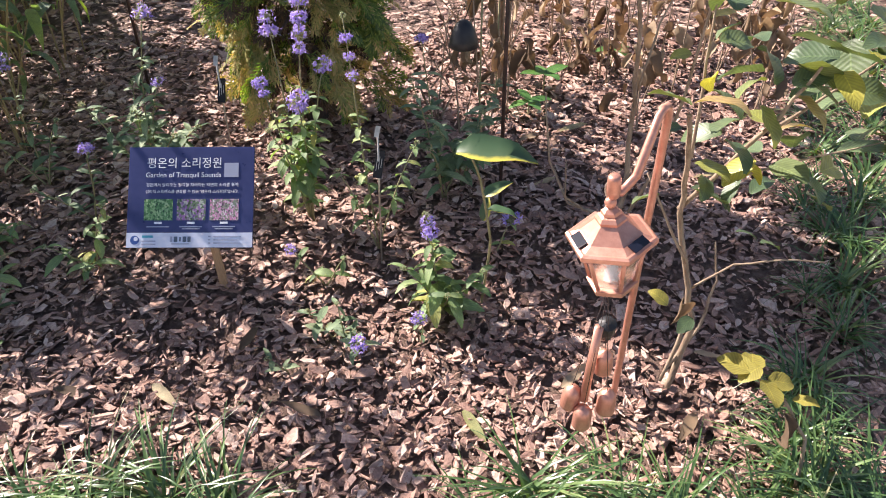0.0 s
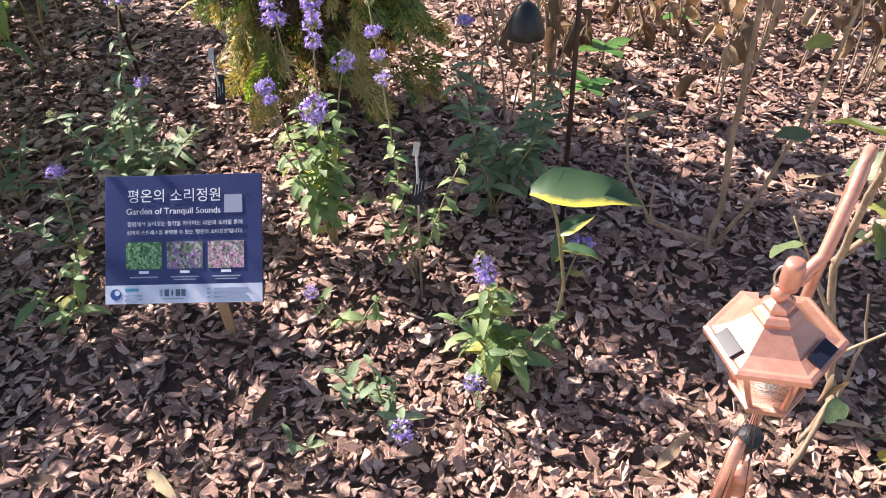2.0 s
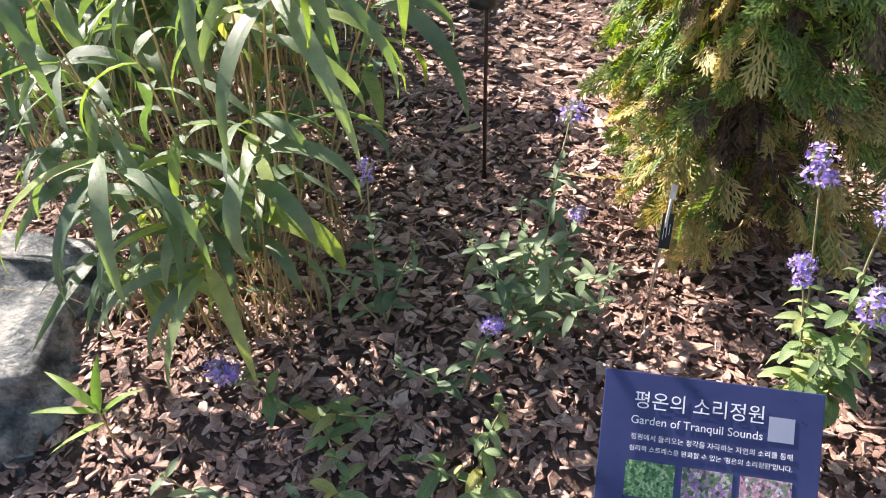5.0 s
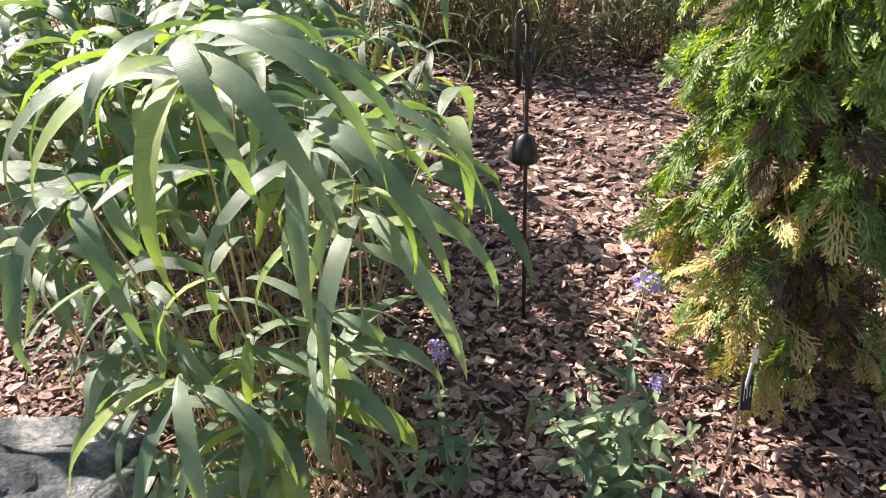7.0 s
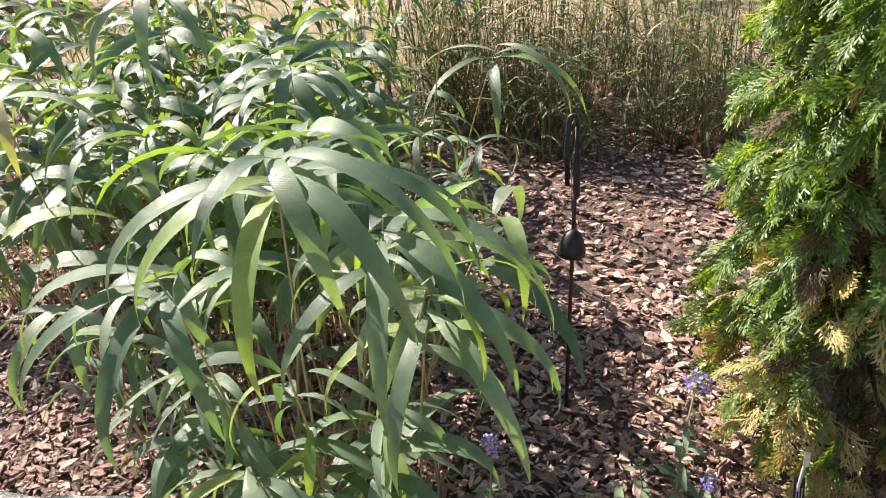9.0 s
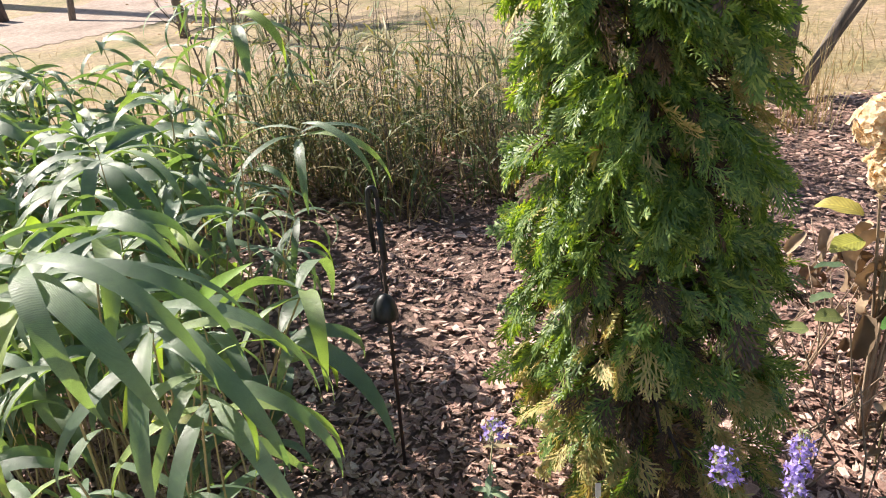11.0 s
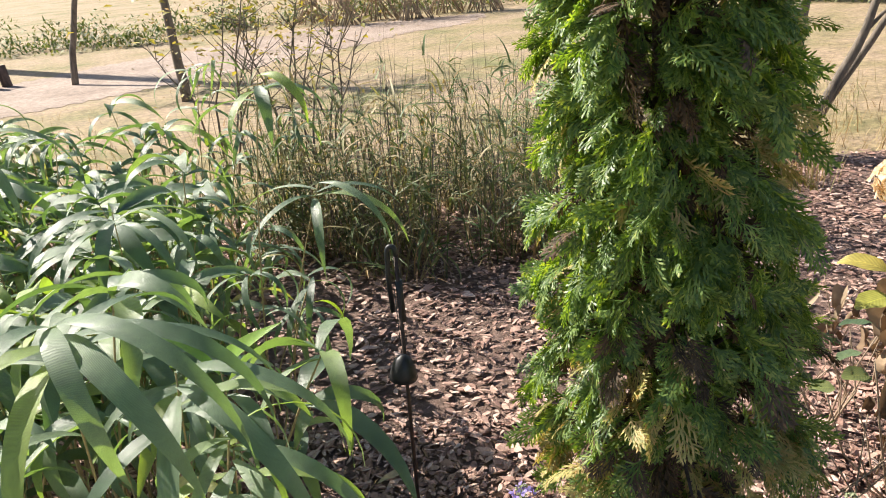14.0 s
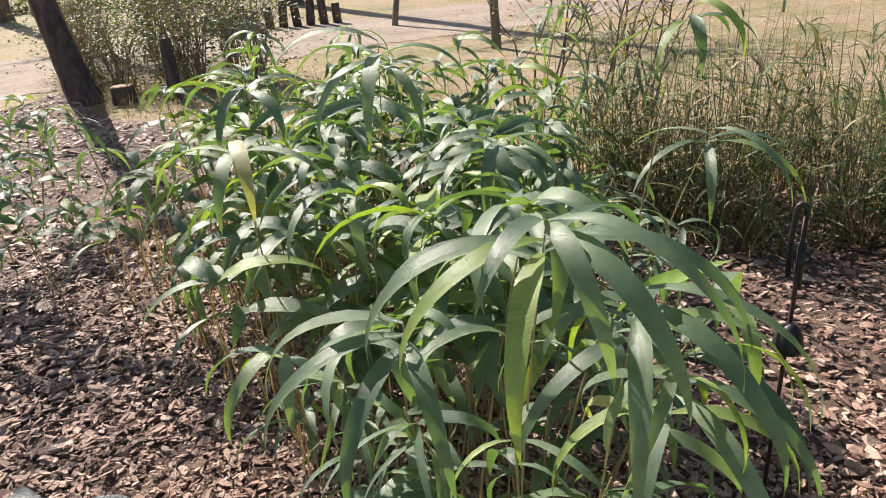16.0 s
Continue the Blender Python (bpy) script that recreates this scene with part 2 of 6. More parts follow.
TAN = foliage("tan_bract", [(0.0, (0.680, 0.520, 0.360)), (0.5, (0.850, 0.710, 0.530)), (1.0, (0.930, 0.860, 0.700))], "island", 0.65, 0.50, (1, 0.95, 0.85), scale=50)
SHRUB = foliage("shrub_leaf", [(0.0, (0.06, 0.105, 0.035)), (0.6, (0.14, 0.18, 0.065)), (1.0, (0.30, 0.25, 0.13))], "island", 0.6, 0.3, (1.2, 1.2, 0.5), scale=6)
YELLOW = foliage("yellow_leaf", [(0.0, (0.255, 0.255, 0.065)), (1.0, (0.468, 0.391, 0.091))], "island", 0.55, 0.4, (1.2, 1.1, 0.5), scale=20, veins=-3.2)
COPPER = surface("copper_paint", [(0.3, (0.56, 0.245, 0.175)), (0.7, (0.74, 0.38, 0.285))], 18, 160, 0.40, 0.12, metal=0.55, grain=0.18, depth=0.001)
BLACK = surface("black_iron", [(0.3, (0.012, 0.012, 0.014)), (0.7, (0.03, 0.03, 0.034))], 30, 160, 0.5, 0.3, metal=0.2, grain=0.2, depth=0.001)
RUST_ROD = surface("dark_rod", [(0.3, (0.030, 0.020, 0.018)), (0.7, (0.075, 0.042, 0.035))], 30, 160, 0.6, 0.3, metal=0.3, grain=0.2, depth=0.001)
TAG_BLACK = surface("tag_black", [(0.3, (0.010, 0.010, 0.011)), (0.7, (0.022, 0.022, 0.024))], 30, 120, 0.8, 0.2, grain=0.2)
STEEL = surface("tag_steel", [(0.3, (0.42, 0.38, 0.33)), (0.7, (0.58, 0.54, 0.48))], 30, 160, 0.45, 0.1, metal=0.8, grain=0.15)
SOLAR = plain("solar_cell", (0.012, 0.014, 0.026), 0.18)
NAVY = surface("sign_navy", [(0.3, (0.032, 0.040, 0.125)), (0.7, (0.048, 0.058, 0.165))], 5, 40, 0.34, 0.05, grain=0.1)
SIGN_PALE = surface("sign_pale", [(0.3, (0.58, 0.62, 0.76)), (0.7, (0.70, 0.73, 0.83))], 6, 60, 0.4, 0.05, grain=0.1)
INK_WHITE = plain("white_print", (0.82, 0.83, 0.86), 0.45)
INK_DARK = plain("slate_print", (0.08, 0.11, 0.16), 0.5)
INK_BLUE = plain("blue_print", (0.04, 0.10, 0.32), 0.5)
INK_TEAL = plain("teal_print", (0.06, 0.32, 0.42), 0.5)
INK_GREY = plain("grey_print", (0.33, 0.36, 0.47), 0.5)
glass, gnt, gb = graph("lantern_glass")
gb.inputs["Base Color"].default_value = (0.86, 0.92, 0.95, 1)
gb.inputs["Roughness"].default_value, gb.inputs["Transmission Weight"].default_value, gb.inputs["IOR"].default_value = 0.12, 1.0, 1.45
bumped(gnt, gb, noisy(gnt, coords(gnt), 60), 0.6, 0.004)


def print_photo(name, stops, scale):
    m, nt, b = graph(name)
    v = node(nt, "ShaderNodeTexVoronoi", Scale=scale)
    vec = coords(nt)
    nt.links.new(vec, v.inputs["Vector"])
    grey = mixed(nt, "MIX", 0.5, v.outputs["Color"], noisy(nt, vec, scale * 0.6, 6, 0.75))
    bw = nt.nodes.new("ShaderNodeRGBToBW")
    nt.links.new(grey, bw.inputs[0])
    nt.links.new(ramp(nt, bw.outputs[0], stops), b.inputs["Base Color"])
    b.inputs["Roughness"].default_value = 0.42
    return m


PHOTOS = [
    print_photo("photo_green", [(0.3, (0.02, 0.07, 0.03)), (0.5, (0.10, 0.26, 0.09)), (0.7, (0.38, 0.52, 0.28))], 240),
    print_photo("photo_purple", [(0.3, (0.03, 0.05, 0.03)), (0.42, (0.12, 0.20, 0.10)), (0.55, (0.26, 0.09, 0.34)), (0.68, (0.42, 0.48, 0.36))], 190),
    print_photo("photo_pink", [(0.3, (0.12, 0.06, 0.10)), (0.45, (0.26, 0.34, 0.22)), (0.56, (0.62, 0.20, 0.42)), (0.7, (0.72, 0.74, 0.70))], 260),
]


# ---- mesh tools ----
class Geo:
    """Vertices, faces and UVs gathered for one mesh."""

    def __init__(self):
        self.v, self.f, self.uv, self.mi, self.n = [], [], [], [], 0

    def add(self, v, f, uv=None, m=None, mat=0):
        v = np.asarray(v, float)
        if m is not None:
            a = np.array(m)
            v = v @ a[:3, :3].T + a[:3, 3]
        self.v.append(v)
        self.uv.append(np.zeros((len(v), 2)) if uv is None else np.asarray(uv, float))
        k = self.n
        self.f += [tuple(i + k for i in face) for face in f]
        self.mi += [mat] * len(f)
        self.n += len(v)
        return self

    def mesh(self, name, *mats, smooth=True):
        me = bpy.data.meshes.new(name)
        me.from_pydata(np.concatenate(self.v).tolist(), [], self.f)
        for m in mats:
            me.materials.append(m)
        uvs = np.concatenate(self.uv)
        layer = me.uv_layers.new(name="UVMap")
        idx = np.empty(len(me.loops), int)
        me.loops.foreach_get("vertex_index", idx)
        layer.data.foreach_set("uv", uvs[idx].ravel())
        me.polygons.foreach_set("use_smooth", [smooth] * len(me.polygons))
        if len(mats) > 1:
            me.polygons.foreach_set("material_index", self.mi)
        me.update()
        return me


def put(name, me, parent=None, m=None, label=""):
    ob = new(name, me)
    if m is not None:
        ob.matrix_basis = m
    if parent is not None:
        ob.parent = parent
    return tagged(ob, label)


def part(name, bm, material, parent, label="", m=None, smooth=False):
    """One bmesh as one mesh object under a thing or a part."""
    me = bpy.data.meshes.new(name)
    bm.to_mesh(me)
    bm.free()
    me.materials.append(material)
    me.polygons.foreach_set("use_smooth", [smooth] * len(me.polygons))
    return put(name, me, parent, m, label)


def thing(name, m, label, category, group="", kind=""):
    ob = new(name)
    ob.empty_display_size = 0.1
    ob.matrix_basis = m
    return tagged(ob, label, category, group, kind)


def box(sx, sy, sz, at=(0, 0, 0), bevel=0.002):
    bm = bmesh.new()
    bmesh.ops.create_cube(bm, size=1)
    bmesh.ops.scale(bm, vec=(sx, sy, sz), verts=bm.verts)
    if bevel:
        bmesh.ops.bevel(bm, geom=bm.edges[:], offset=bevel, segments=2, affect="EDGES", profile=0.7)
    bmesh.ops.translate(bm, vec=at, verts=bm.verts)
    return bm


def lathe(profile, sides=16, turn=0.0):
    """A solid of revolution about z from (radius, height) pairs."""
    bm = bmesh.new()
    rings = []
    for r, z in profile:
        rings.append([bm.verts.new((r * math.cos(turn + 2 * math.pi * i / sides), r * math.sin(turn + 2 * math.pi * i / sides), z)) for i in range(sides)])
    for a, b in zip(rings, rings[1:]):
        for i in range(sides):
            bm.faces.new((a[i], a[(i + 1) % sides], b[(i + 1) % sides], b[i]))
    bm.faces.new(rings[0][::-1])
    bm.faces.new(rings[-1])
    return bm


def tube(points, radii, sides=6):
    """Vertices and faces of a tube along points."""
    p = np.asarray(points, float)
    t = np.gradient(p, axis=0)
    t /= np.linalg.norm(t, axis=1)[:, None] + 1e-9
    ref = np.array((0.31, 0.95, 0.05)) if abs(t[0][1]) < 0.9 else np.array((1.0, 0.1, 0.0))
    v, f = [], []
    for i in range(len(p)):
        a = np.cross(t[i], ref)
        a /= np.linalg.norm(a)
        b = np.cross(t[i], a)
        r = radii[i] if hasattr(radii, "__len__") else radii
        for k in range(sides):
            w = 2 * math.pi * k / sides
            v.append(p[i] + r * (math.cos(w) * a + math.sin(w) * b))
    for i in range(len(p) - 1):
        for k in range(sides):
            f.append((i * sides + k, i * sides + (k + 1) % sides, (i + 1) * sides + (k + 1) % sides, (i + 1) * sides + k))
    n = len(p)
    f.append(tuple(range(sides))[::-1])
    f.append(tuple((n - 1) * sides + k for k in range(sides)))
    return v, f


def blade(length, width, rise, fall, segs=6, fold=0.15, shape="lance", twist=0.0, wave=0.0):
    """A leaf that leaves the origin along +x at `rise` degrees and ends at `fall` degrees."""
    v, uv, f = [], [], []
    x = z = 0.0
    step = length / segs
    for i in range(segs + 1):
        s = i / segs
        a = radians(rise + (fall - rise) * s ** 1.15)
        if i:
            x += step * math.cos(a)
            z += step * math.sin(a)
        if shape == "lance":
            w = width * (0.25 + 0.75 * min(1, s / 0.22)) * (1 - max(0, (s - 0.35) / 0.65) ** 1.7)
        elif shape == "ovate":
            w = width * math.sin(math.pi * min(1, s * 0.94 + 0.03)) ** 0.75 * (1.15 - 0.35 * s)
        else:
            w = width * (1 - 0.92 * s ** 1.6)
        w = max(w, width * 0.02) / 2
        tw = radians(twist) * s
        n = Vector((-math.sin(a), 0, math.cos(a)))
        sd = Vector((0, 1, 0)) * math.cos(tw) + n * math.sin(tw)
        up = n * (fold * w + wave * width * math.sin(s * 11))
        c = Vector((x, 0, z))
        for k in (-1, 0, 1):
            q = c + sd * (w * k) + (up if k else Vector((0, 0, 0)))
            v.append(tuple(q))
            uv.append((0.5 + 0.5 * k, s))
    for i in range(segs):
        for k in (0, 1):
            f.append((i * 3 + k, i * 3 + k + 1, i * 3 + 4 + k, i * 3 + 3 + k))
    return v, f, uv


def leaf_mesh(name, mat, **kw):
    v, f, uv = blade(**kw)
    return Geo().add(v, f, uv).mesh(name, mat)


rnd = random.Random(7)


def U(a, b):
    return rnd.uniform(a, b)


def smooth01(x):
    x = min(1.0, max(0.0, x))
    return x * x * (3 - 2 * x)


def gz(x, y):
    """Height of the ground: the bed rises from its near edge, with small hollows."""
    z = -0.10 * (1 - smooth01((y - 1.45) / 0.45))
    near = max(0.0, 1 - max(abs(x), abs(y - 2)) / 9)
    return z + near * (0.018 * noise.noise(Vector((x * 1.7, y * 1.7, 0.3))) + 0.008 * noise.noise(Vector((x * 5, y * 5, 2.3))))


def at(x, y, z=0.0, rz=0.0, rx=0.0, ry=0.0, s=1.0):
    return pose(x, y, gz(x, y) + z, rx, ry, rz) @ Matrix.Scale(s, 4)


# ---- large structure ----
def grid_sheet(name, xs, ys, height, mat, keep=None):
    g, v, f, live = Geo(), [], [], {}
    for j, y in enumerate(ys):
        for i, x in enumerate(xs):
            v.append((x, y, height(x, y)))
    n = len(xs)
    for j in range(len(ys) - 1):
        for i in range(n - 1):
            if keep is None or keep((xs[i] + xs[i + 1]) / 2, (ys[j] + ys[j + 1]) / 2):
                f.append((j * n + i, j * n + i + 1, (j + 1) * n + i + 1, (j + 1) * n + i))
    g.add(v, f)
    return put(name, g.mesh(name, mat))


def steps(a, b, fine_a, fine_b, d, grow=1.22):
    mid = list(np.arange(fine_a, fine_b + d / 2, d))
    left, right, s, x = [], [], d, fine_a
    while x > a:
        s *= grow
        x -= s
        left.append(x)
    s, x = d, fine_b
    while x < b:
        s *= grow
        x += s
        right.append(x)
    return left[::-1] + mid + right


ground = grid_sheet("ground", steps(-900, 900, -6, 5, 0.25), steps(-900, 900, 0, 8, 0.25), lambda x, y: gz(x, y) - 0.04 + 0.010 * min(60, max(0, y - 14)), LAWN)
tagged(ground, "dry straw-coloured lawn with thin green patches", "ground", kind="structure")


def in_bed(x, y):
    wob = 0.12 * noise.noise(Vector((x * 1.3, y * 1.3, 5.0)))
    return y > 0.62 + wob * 0.4 and y < 5.9 + wob + 0.25 * math.sin(x * 1.1) + 0.4 * max(0, -x - 4.5) and x < 1.02 + 0.42 * (y - 1.0) + wob * 0.5 and x > -9.0 + 2 * wob


def span(a, b, d):
    return list(np.arange(a, b + d / 2, d))


bed = grid_sheet("mulch_bed", span(-9.4, 4.2, 0.09), span(0.4, 8.2, 0.09), lambda x, y: gz(x, y) - 0.006, SOIL, in_bed)
tagged(bed, "planting bed of dark soil under bark mulch", "ground", kind="structure")


def path_height(x, y):
    return gz(x, y) - 0.034 + 0.010 * min(60, max(0, y - 14))


def in_path(x, y):
    off = (y - 13.4 - 1.1 * (x + 7.2)) / 1.49 + 0.35 * noise.noise(Vector((x * 0.5, y * 0.5, 1)))
    return abs(off) < 1.9 and y < 19.5


trail = grid_sheet("earth_path", span(-16, 0, 0.2), span(4.5, 20, 0.2), path_height, PATH_EARTH, in_path)
tagged(trail, "pale bare-earth footpath across the lawn", "path", kind="structure")


# ---- paving beside the bed ----
def paving():
    base = grid_sheet("pavement", span(-4, 5, 0.25), span(-3, 6, 0.25), lambda x, y: gz(x, y) - 0.03, PATH_EARTH, lambda x, y: not in_bed(x, y) and (y < 0.62 or 0.9 < x < 4.9))
    tagged(base, "pale stone paving along the edge of the bed", "pavement", kind="structure")
    meshes = []
    for k in range(4):
        bm = box(0.385 + 0.005 * k, 0.29, 0.04, bevel=0.006)
        me = bpy.data.meshes.new("paving_slab")
        bm.to_mesh(me)
        bm.free()
        me.materials.append(STONE_SLAB)
        meshes.append(me)
    for j in range(-4, 15):
        for i in range(-5, 8):
            x, y = 0.4 * i + 0.2 * (j % 2), 0.3 * j
            u, w = x + 1.45 + 0.42 * (y - 1.0), y
            if y < 0.42 and abs(x) < 1.9:
                put("paving_slab", rnd.choice(meshes), base, pose(x, y - 0.08, -0.108 + U(-0.002, 0.002), 0, 0, U(-0.4, 0.4)))
            elif y > 0.55 and -0.05 < x < 0.9:
                put("paving_slab", rnd.choice(meshes), base, pose(u, w, gz(u, w) - 0.012, 0, 0, U(-0.4, 0.4)))


# ---- the sign ----
def flat_text(body, size, x, y, mat, parent, align="LEFT", name="lettering"):
    cu = bpy.data.curves.new("text", "FONT")
    cu.body, cu.size, cu.align_x, cu.align_y = body, size, align, "CENTER"
    cu.extrude = 0.0002
    tmp = new("text", cu)
    deps = bpy.context.evaluated_depsgraph_get()
    me = bpy.data.meshes.new_from_object(tmp.evaluated_get(deps))
    bpy.data.objects.remove(tmp)
    me.materials.clear()
    me.materials.append(mat)
    xs = [v.co.x for v in me.vertices]
    return put(name, me, parent, pose(x, y, 0.0043)), (max(xs) - min(xs) if xs else 0)


def fit_text(body, width, x, y, mat, parent, name="lettering", tall=1.0):
    ob, w = flat_text(body, 0.03, x, y, mat, parent, name=name)
    k = width / max(w, 1e-4)
    ob.scale = (k, k * tall, 1)


def garden_sign():
    W, H = 0.325, 0.262
    m = pose(-0.651, 1.603, 0.300, 45.2, 0, 0.4)
    s = thing("garden_sign", pose(-0.651, 1.64, gz(-0.651, 1.64)), "dark navy garden sign with white print on a wooden stake", "sign")
    board = part("board", box(W, H, 0.006, bevel=0.0015), NAVY, s, "navy printed board with a pale lower band", pose(0, 0, 0))
    board.matrix_basis = s.matrix_basis.inverted() @ m
    stake = part("stake", box(0.022, 0.012, 0.50, bevel=0.002), WOOD, s, "pale wooden stake", pose(0.006, 0.012, 0.13, 0, 0, 2))

    def panel(name, x, y, w, h, mat, lift=0.0036):
        part(name, box(w, h, 0.0008, bevel=0), mat, board, "", pose(x, y, lift))

    panel("lower_band", 0, -H / 2 + 0.0195, W - 0.001, 0.038, SIGN_PALE)
    fit_text("평온의 소리정원", 0.192, -0.116, 0.087, INK_WHITE, board, "title", 1.02)
    fit_text("Garden of Tranquil Sounds", 0.195, -0.118, 0.057, INK_WHITE, board, "subtitle")
    fit_text("정원에서 들려오는 청각을 자극하는 자연의 소리를 통해", 0.238, -0.116, 0.031, INK_WHITE, board, "text_line")
    fit_text("심리적 스트레스를 완화할 수 있는 '평온의 소리정원'입니다.", 0.240, -0.117, 0.0135, INK_WHITE, board, "text_line")
    panel("pale_square", 0.104, 0.070, 0.037, 0.037, INK_GREY)
    for k in range(3):
        x = -0.082 + 0.085 * k
        panel("photo", x, -0.033, 0.074, 0.055, PHOTOS[k])
        panel("caption_bar", x, -0.067, 0.020, 0.0055, INK_WHITE)
        panel("caption_bar", x, -0.077, 0.058, 0.0028, INK_GREY)
        if k:
            panel("caption_bar", x, -0.0825, 0.046, 0.0022, INK_GREY)
    band = -H / 2 + 0.0195
    ring = bmesh.new()
    bmesh.ops.create_circle(ring, cap_ends=True, radius=0.0115, segments=24)
    part("emblem", ring, INK_BLUE, board, "round blue emblem", pose(-0.140, band, 0.0046))
    ring = bmesh.new()
    bmesh.ops.create_circle(ring, cap_ends=True, radius=0.0055, segments=20)
    part("emblem", ring, SIGN_PALE, board, "", pose(-0.137, band + 0.003, 0.0050))
    panel("teal_bar", -0.107, band + 0.009, 0.028, 0.006, INK_TEAL, 0.0046)
    panel("pale_bar", -0.104, band - 0.003, 0.036, 0.004, INK_GREY, 0.0046)
    panel("pale_bar", -0.104, band - 0.011, 0.036, 0.004, INK_GREY, 0.0046)
    for i, (w, h) in enumerate(((0.006, 0.014), (0.009, 0.014), (0.0035, 0.011), (0.009, 0.014), (0.008, 0.014))):
        panel("logo_block", -0.046 + 0.0115 * i, band + 0.002, w, h, INK_GREY if i == 0 else INK_DARK, 0.0046)
    panel("pale_bar", -0.022, band - 0.010, 0.046, 0.0026, INK_GREY, 0.0046)
    for i in range(3):
        panel("pale_bar", 0.052, band + 0.009 - 0.0085 * i, 0.006, 0.003, INK_GREY, 0.0046)
        panel("pale_bar", 0.098 - 0.004 * (i % 2), band + 0.009 - 0.0085 * i, 0.070 - 0.008 * (i % 2), 0.0034, INK_GREY, 0.0046)


# ---- copper lantern on its hook ----
def copper_lantern():
    gx, gy = 0.412, 1.225
    base = at(gx, gy)
    s = thing("shepherd_hook", base, "copper-painted steel shepherd hook pushed into the mulch", "hook")
    inv = base.inverted()
    pts = [(gx, gy, -0.2), (gx, gy, 0.1), (gx, gy, 0.4), (gx, gy - 0.004, 0.64), (gx - 0.002, gy - 0.010, 0.725), (gx - 0.006, gy - 0.020, 0.762), (gx - 0.014, gy - 0.034, 0.780), (gx - 0.024, gy - 0.050, 0.784), (gx - 0.034, gy - 0.066, 0.776), (gx - 0.043, gy - 0.080, 0.756), (gx - 0.056, gy - 0.098, 0.724), (gx - 0.068, gy - 0.115, 0.692), (gx - 0.082, gy - 0.120, 0.674), (gx - 0.094, gy - 0.130, 0.668), (gx - 0.106, gy - 0.136, 0.674)]
    v, f = tube([tuple(inv @ Vector(p)) for p in pts], 0.0080, 10)
    put("rod", Geo().add(v, f).mesh("rod", COPPER), s)
    knob = part("end_knob", lathe([(0.006, -0.006), (0.0110, -0.002), (0.0125, 0.010), (0.0120, 0.034), (0.0105, 0.040), (0.005, 0.042)], 14), COPPER, s, "rounded end of the hook", smooth=True)
    knob.matrix_basis = inv @ pose(gx - 0.108, gy - 0.138, 0.668, 4, -4, 0)

    lamp = thing("solar_lantern", pose(0.328, 1.092, 0.467, 0, -8, -17), "six-sided copper lantern with solar cells and glass panes, hung with bells", "lantern")
    T = radians(0)
    part("eave", lathe([(0.078, 0.094), (0.083, 0.099), (0.083, 0.107), (0.078, 0.110)], 6, T), COPPER, lamp)
    part("roof", lathe([(0.078, 0.108), (0.056, 0.117), (0.039, 0.132), (0.027, 0.143)], 6, T), COPPER, lamp)
    part("crown", lathe([(0.028, 0.142), (0.029, 0.148), (0.023, 0.154), (0.018, 0.156), (0.017, 0.162), (0.010, 0.168), (0.006, 0.170)], 6, T), COPPER, lamp)
    part("finial", lathe([(0.006, 0.168), (0.0095, 0.173), (0.011, 0.180), (0.008, 0.187), (0.002, 0.190)], 14), COPPER, lamp, smooth=True)
    v, f = tube([(0.009 * math.cos(a), 0, 0.203 + 0.018 * math.sin(a)) for a in np.linspace(0, 2 * math.pi, 14)], 0.0014, 6)
    put("hanging_ring", Geo().add(v, f).mesh("ring", STEEL), lamp)
    for k in (1, 3, 5, 4):
        a = T + math.pi / 6 + k * math.pi / 3
        if k != 4:
            r, z, slope = 0.0600, 0.1115, 24
            m = pose(0, 0, 0, 0, 0, math.degrees(a)) @ pose(r, 0, z + 0.0035, 0, slope, 0)
            cell = part("solar_cell", box(0.019, 0.040, 0.003, bevel=0.0008), SOLAR, lamp, "dark solar cell", m)
    part("base_plate", lathe([(0.040, -0.008), (0.046, -0.004), (0.048, 0.006), (0.044, 0.008)], 6, T), COPPER, lamp)
    part("bulb_post", lathe([(0.012, 0.008), (0.012, 0.05), (0.007, 0.056), (0.004, 0.07)], 10), INK_WHITE, lamp, "white bulb post")
    lo, hi = 0.040, 0.062
    for k in range(6):
        a = T + k * math.pi / 3
        c, sn = math.cos(a), math.sin(a)
        v, f = tube([(lo * c, lo * sn, 0.004), (hi * c, hi * sn, 0.097)], 0.0042, 6)
        put("corner_post", Geo().add(v, f).mesh("post", COPPER), lamp)
        b = a + math.pi / 3
        g = Geo()
        k0, k1 = 0.97, 0.96
        q = [Vector((lo * k0 * c, lo * k0 * sn, 0.010)), Vector((lo * k0 * math.cos(b), lo * k0 * math.sin(b), 0.010)), Vector((hi * k1 * math.cos(b), hi * k1 * math.sin(b), 0.093)), Vector((hi * k1 * c, hi * k1 * sn, 0.093))]
        mid = sum(q, Vector()) / 4
        out = Vector((mid.x, mid.y, 0)).normalized() * 0.0012
        inn = [mid + (p - mid) * 0.93 for p in q]
        g.add([p + out for p in inn] + [p - out for p in inn], [(0, 1, 2, 3), (7, 6, 5, 4), (0, 4, 5, 1), (1, 5, 6, 2), (2, 6, 7, 3), (3, 7, 4, 0)])
        pane = put("pane", g.mesh("pane", glass, smooth=False), lamp, label="clear rippled glass pane")
        pane.visible_shadow = False
    # tube and bells below, on thin chains
    hang = lamp.matrix_basis.inverted()
    v, f = tube([tuple(hang @ Vector(p)) for p in ((0.316, 1.085, 0.355), (0.309, 1.075, 0.26), (0.303, 1.065, 0.160))], 0.0098, 10)
    put("chime_tube", Geo().add(v, f).mesh("chime_tube", COPPER), lamp, label="copper tube")
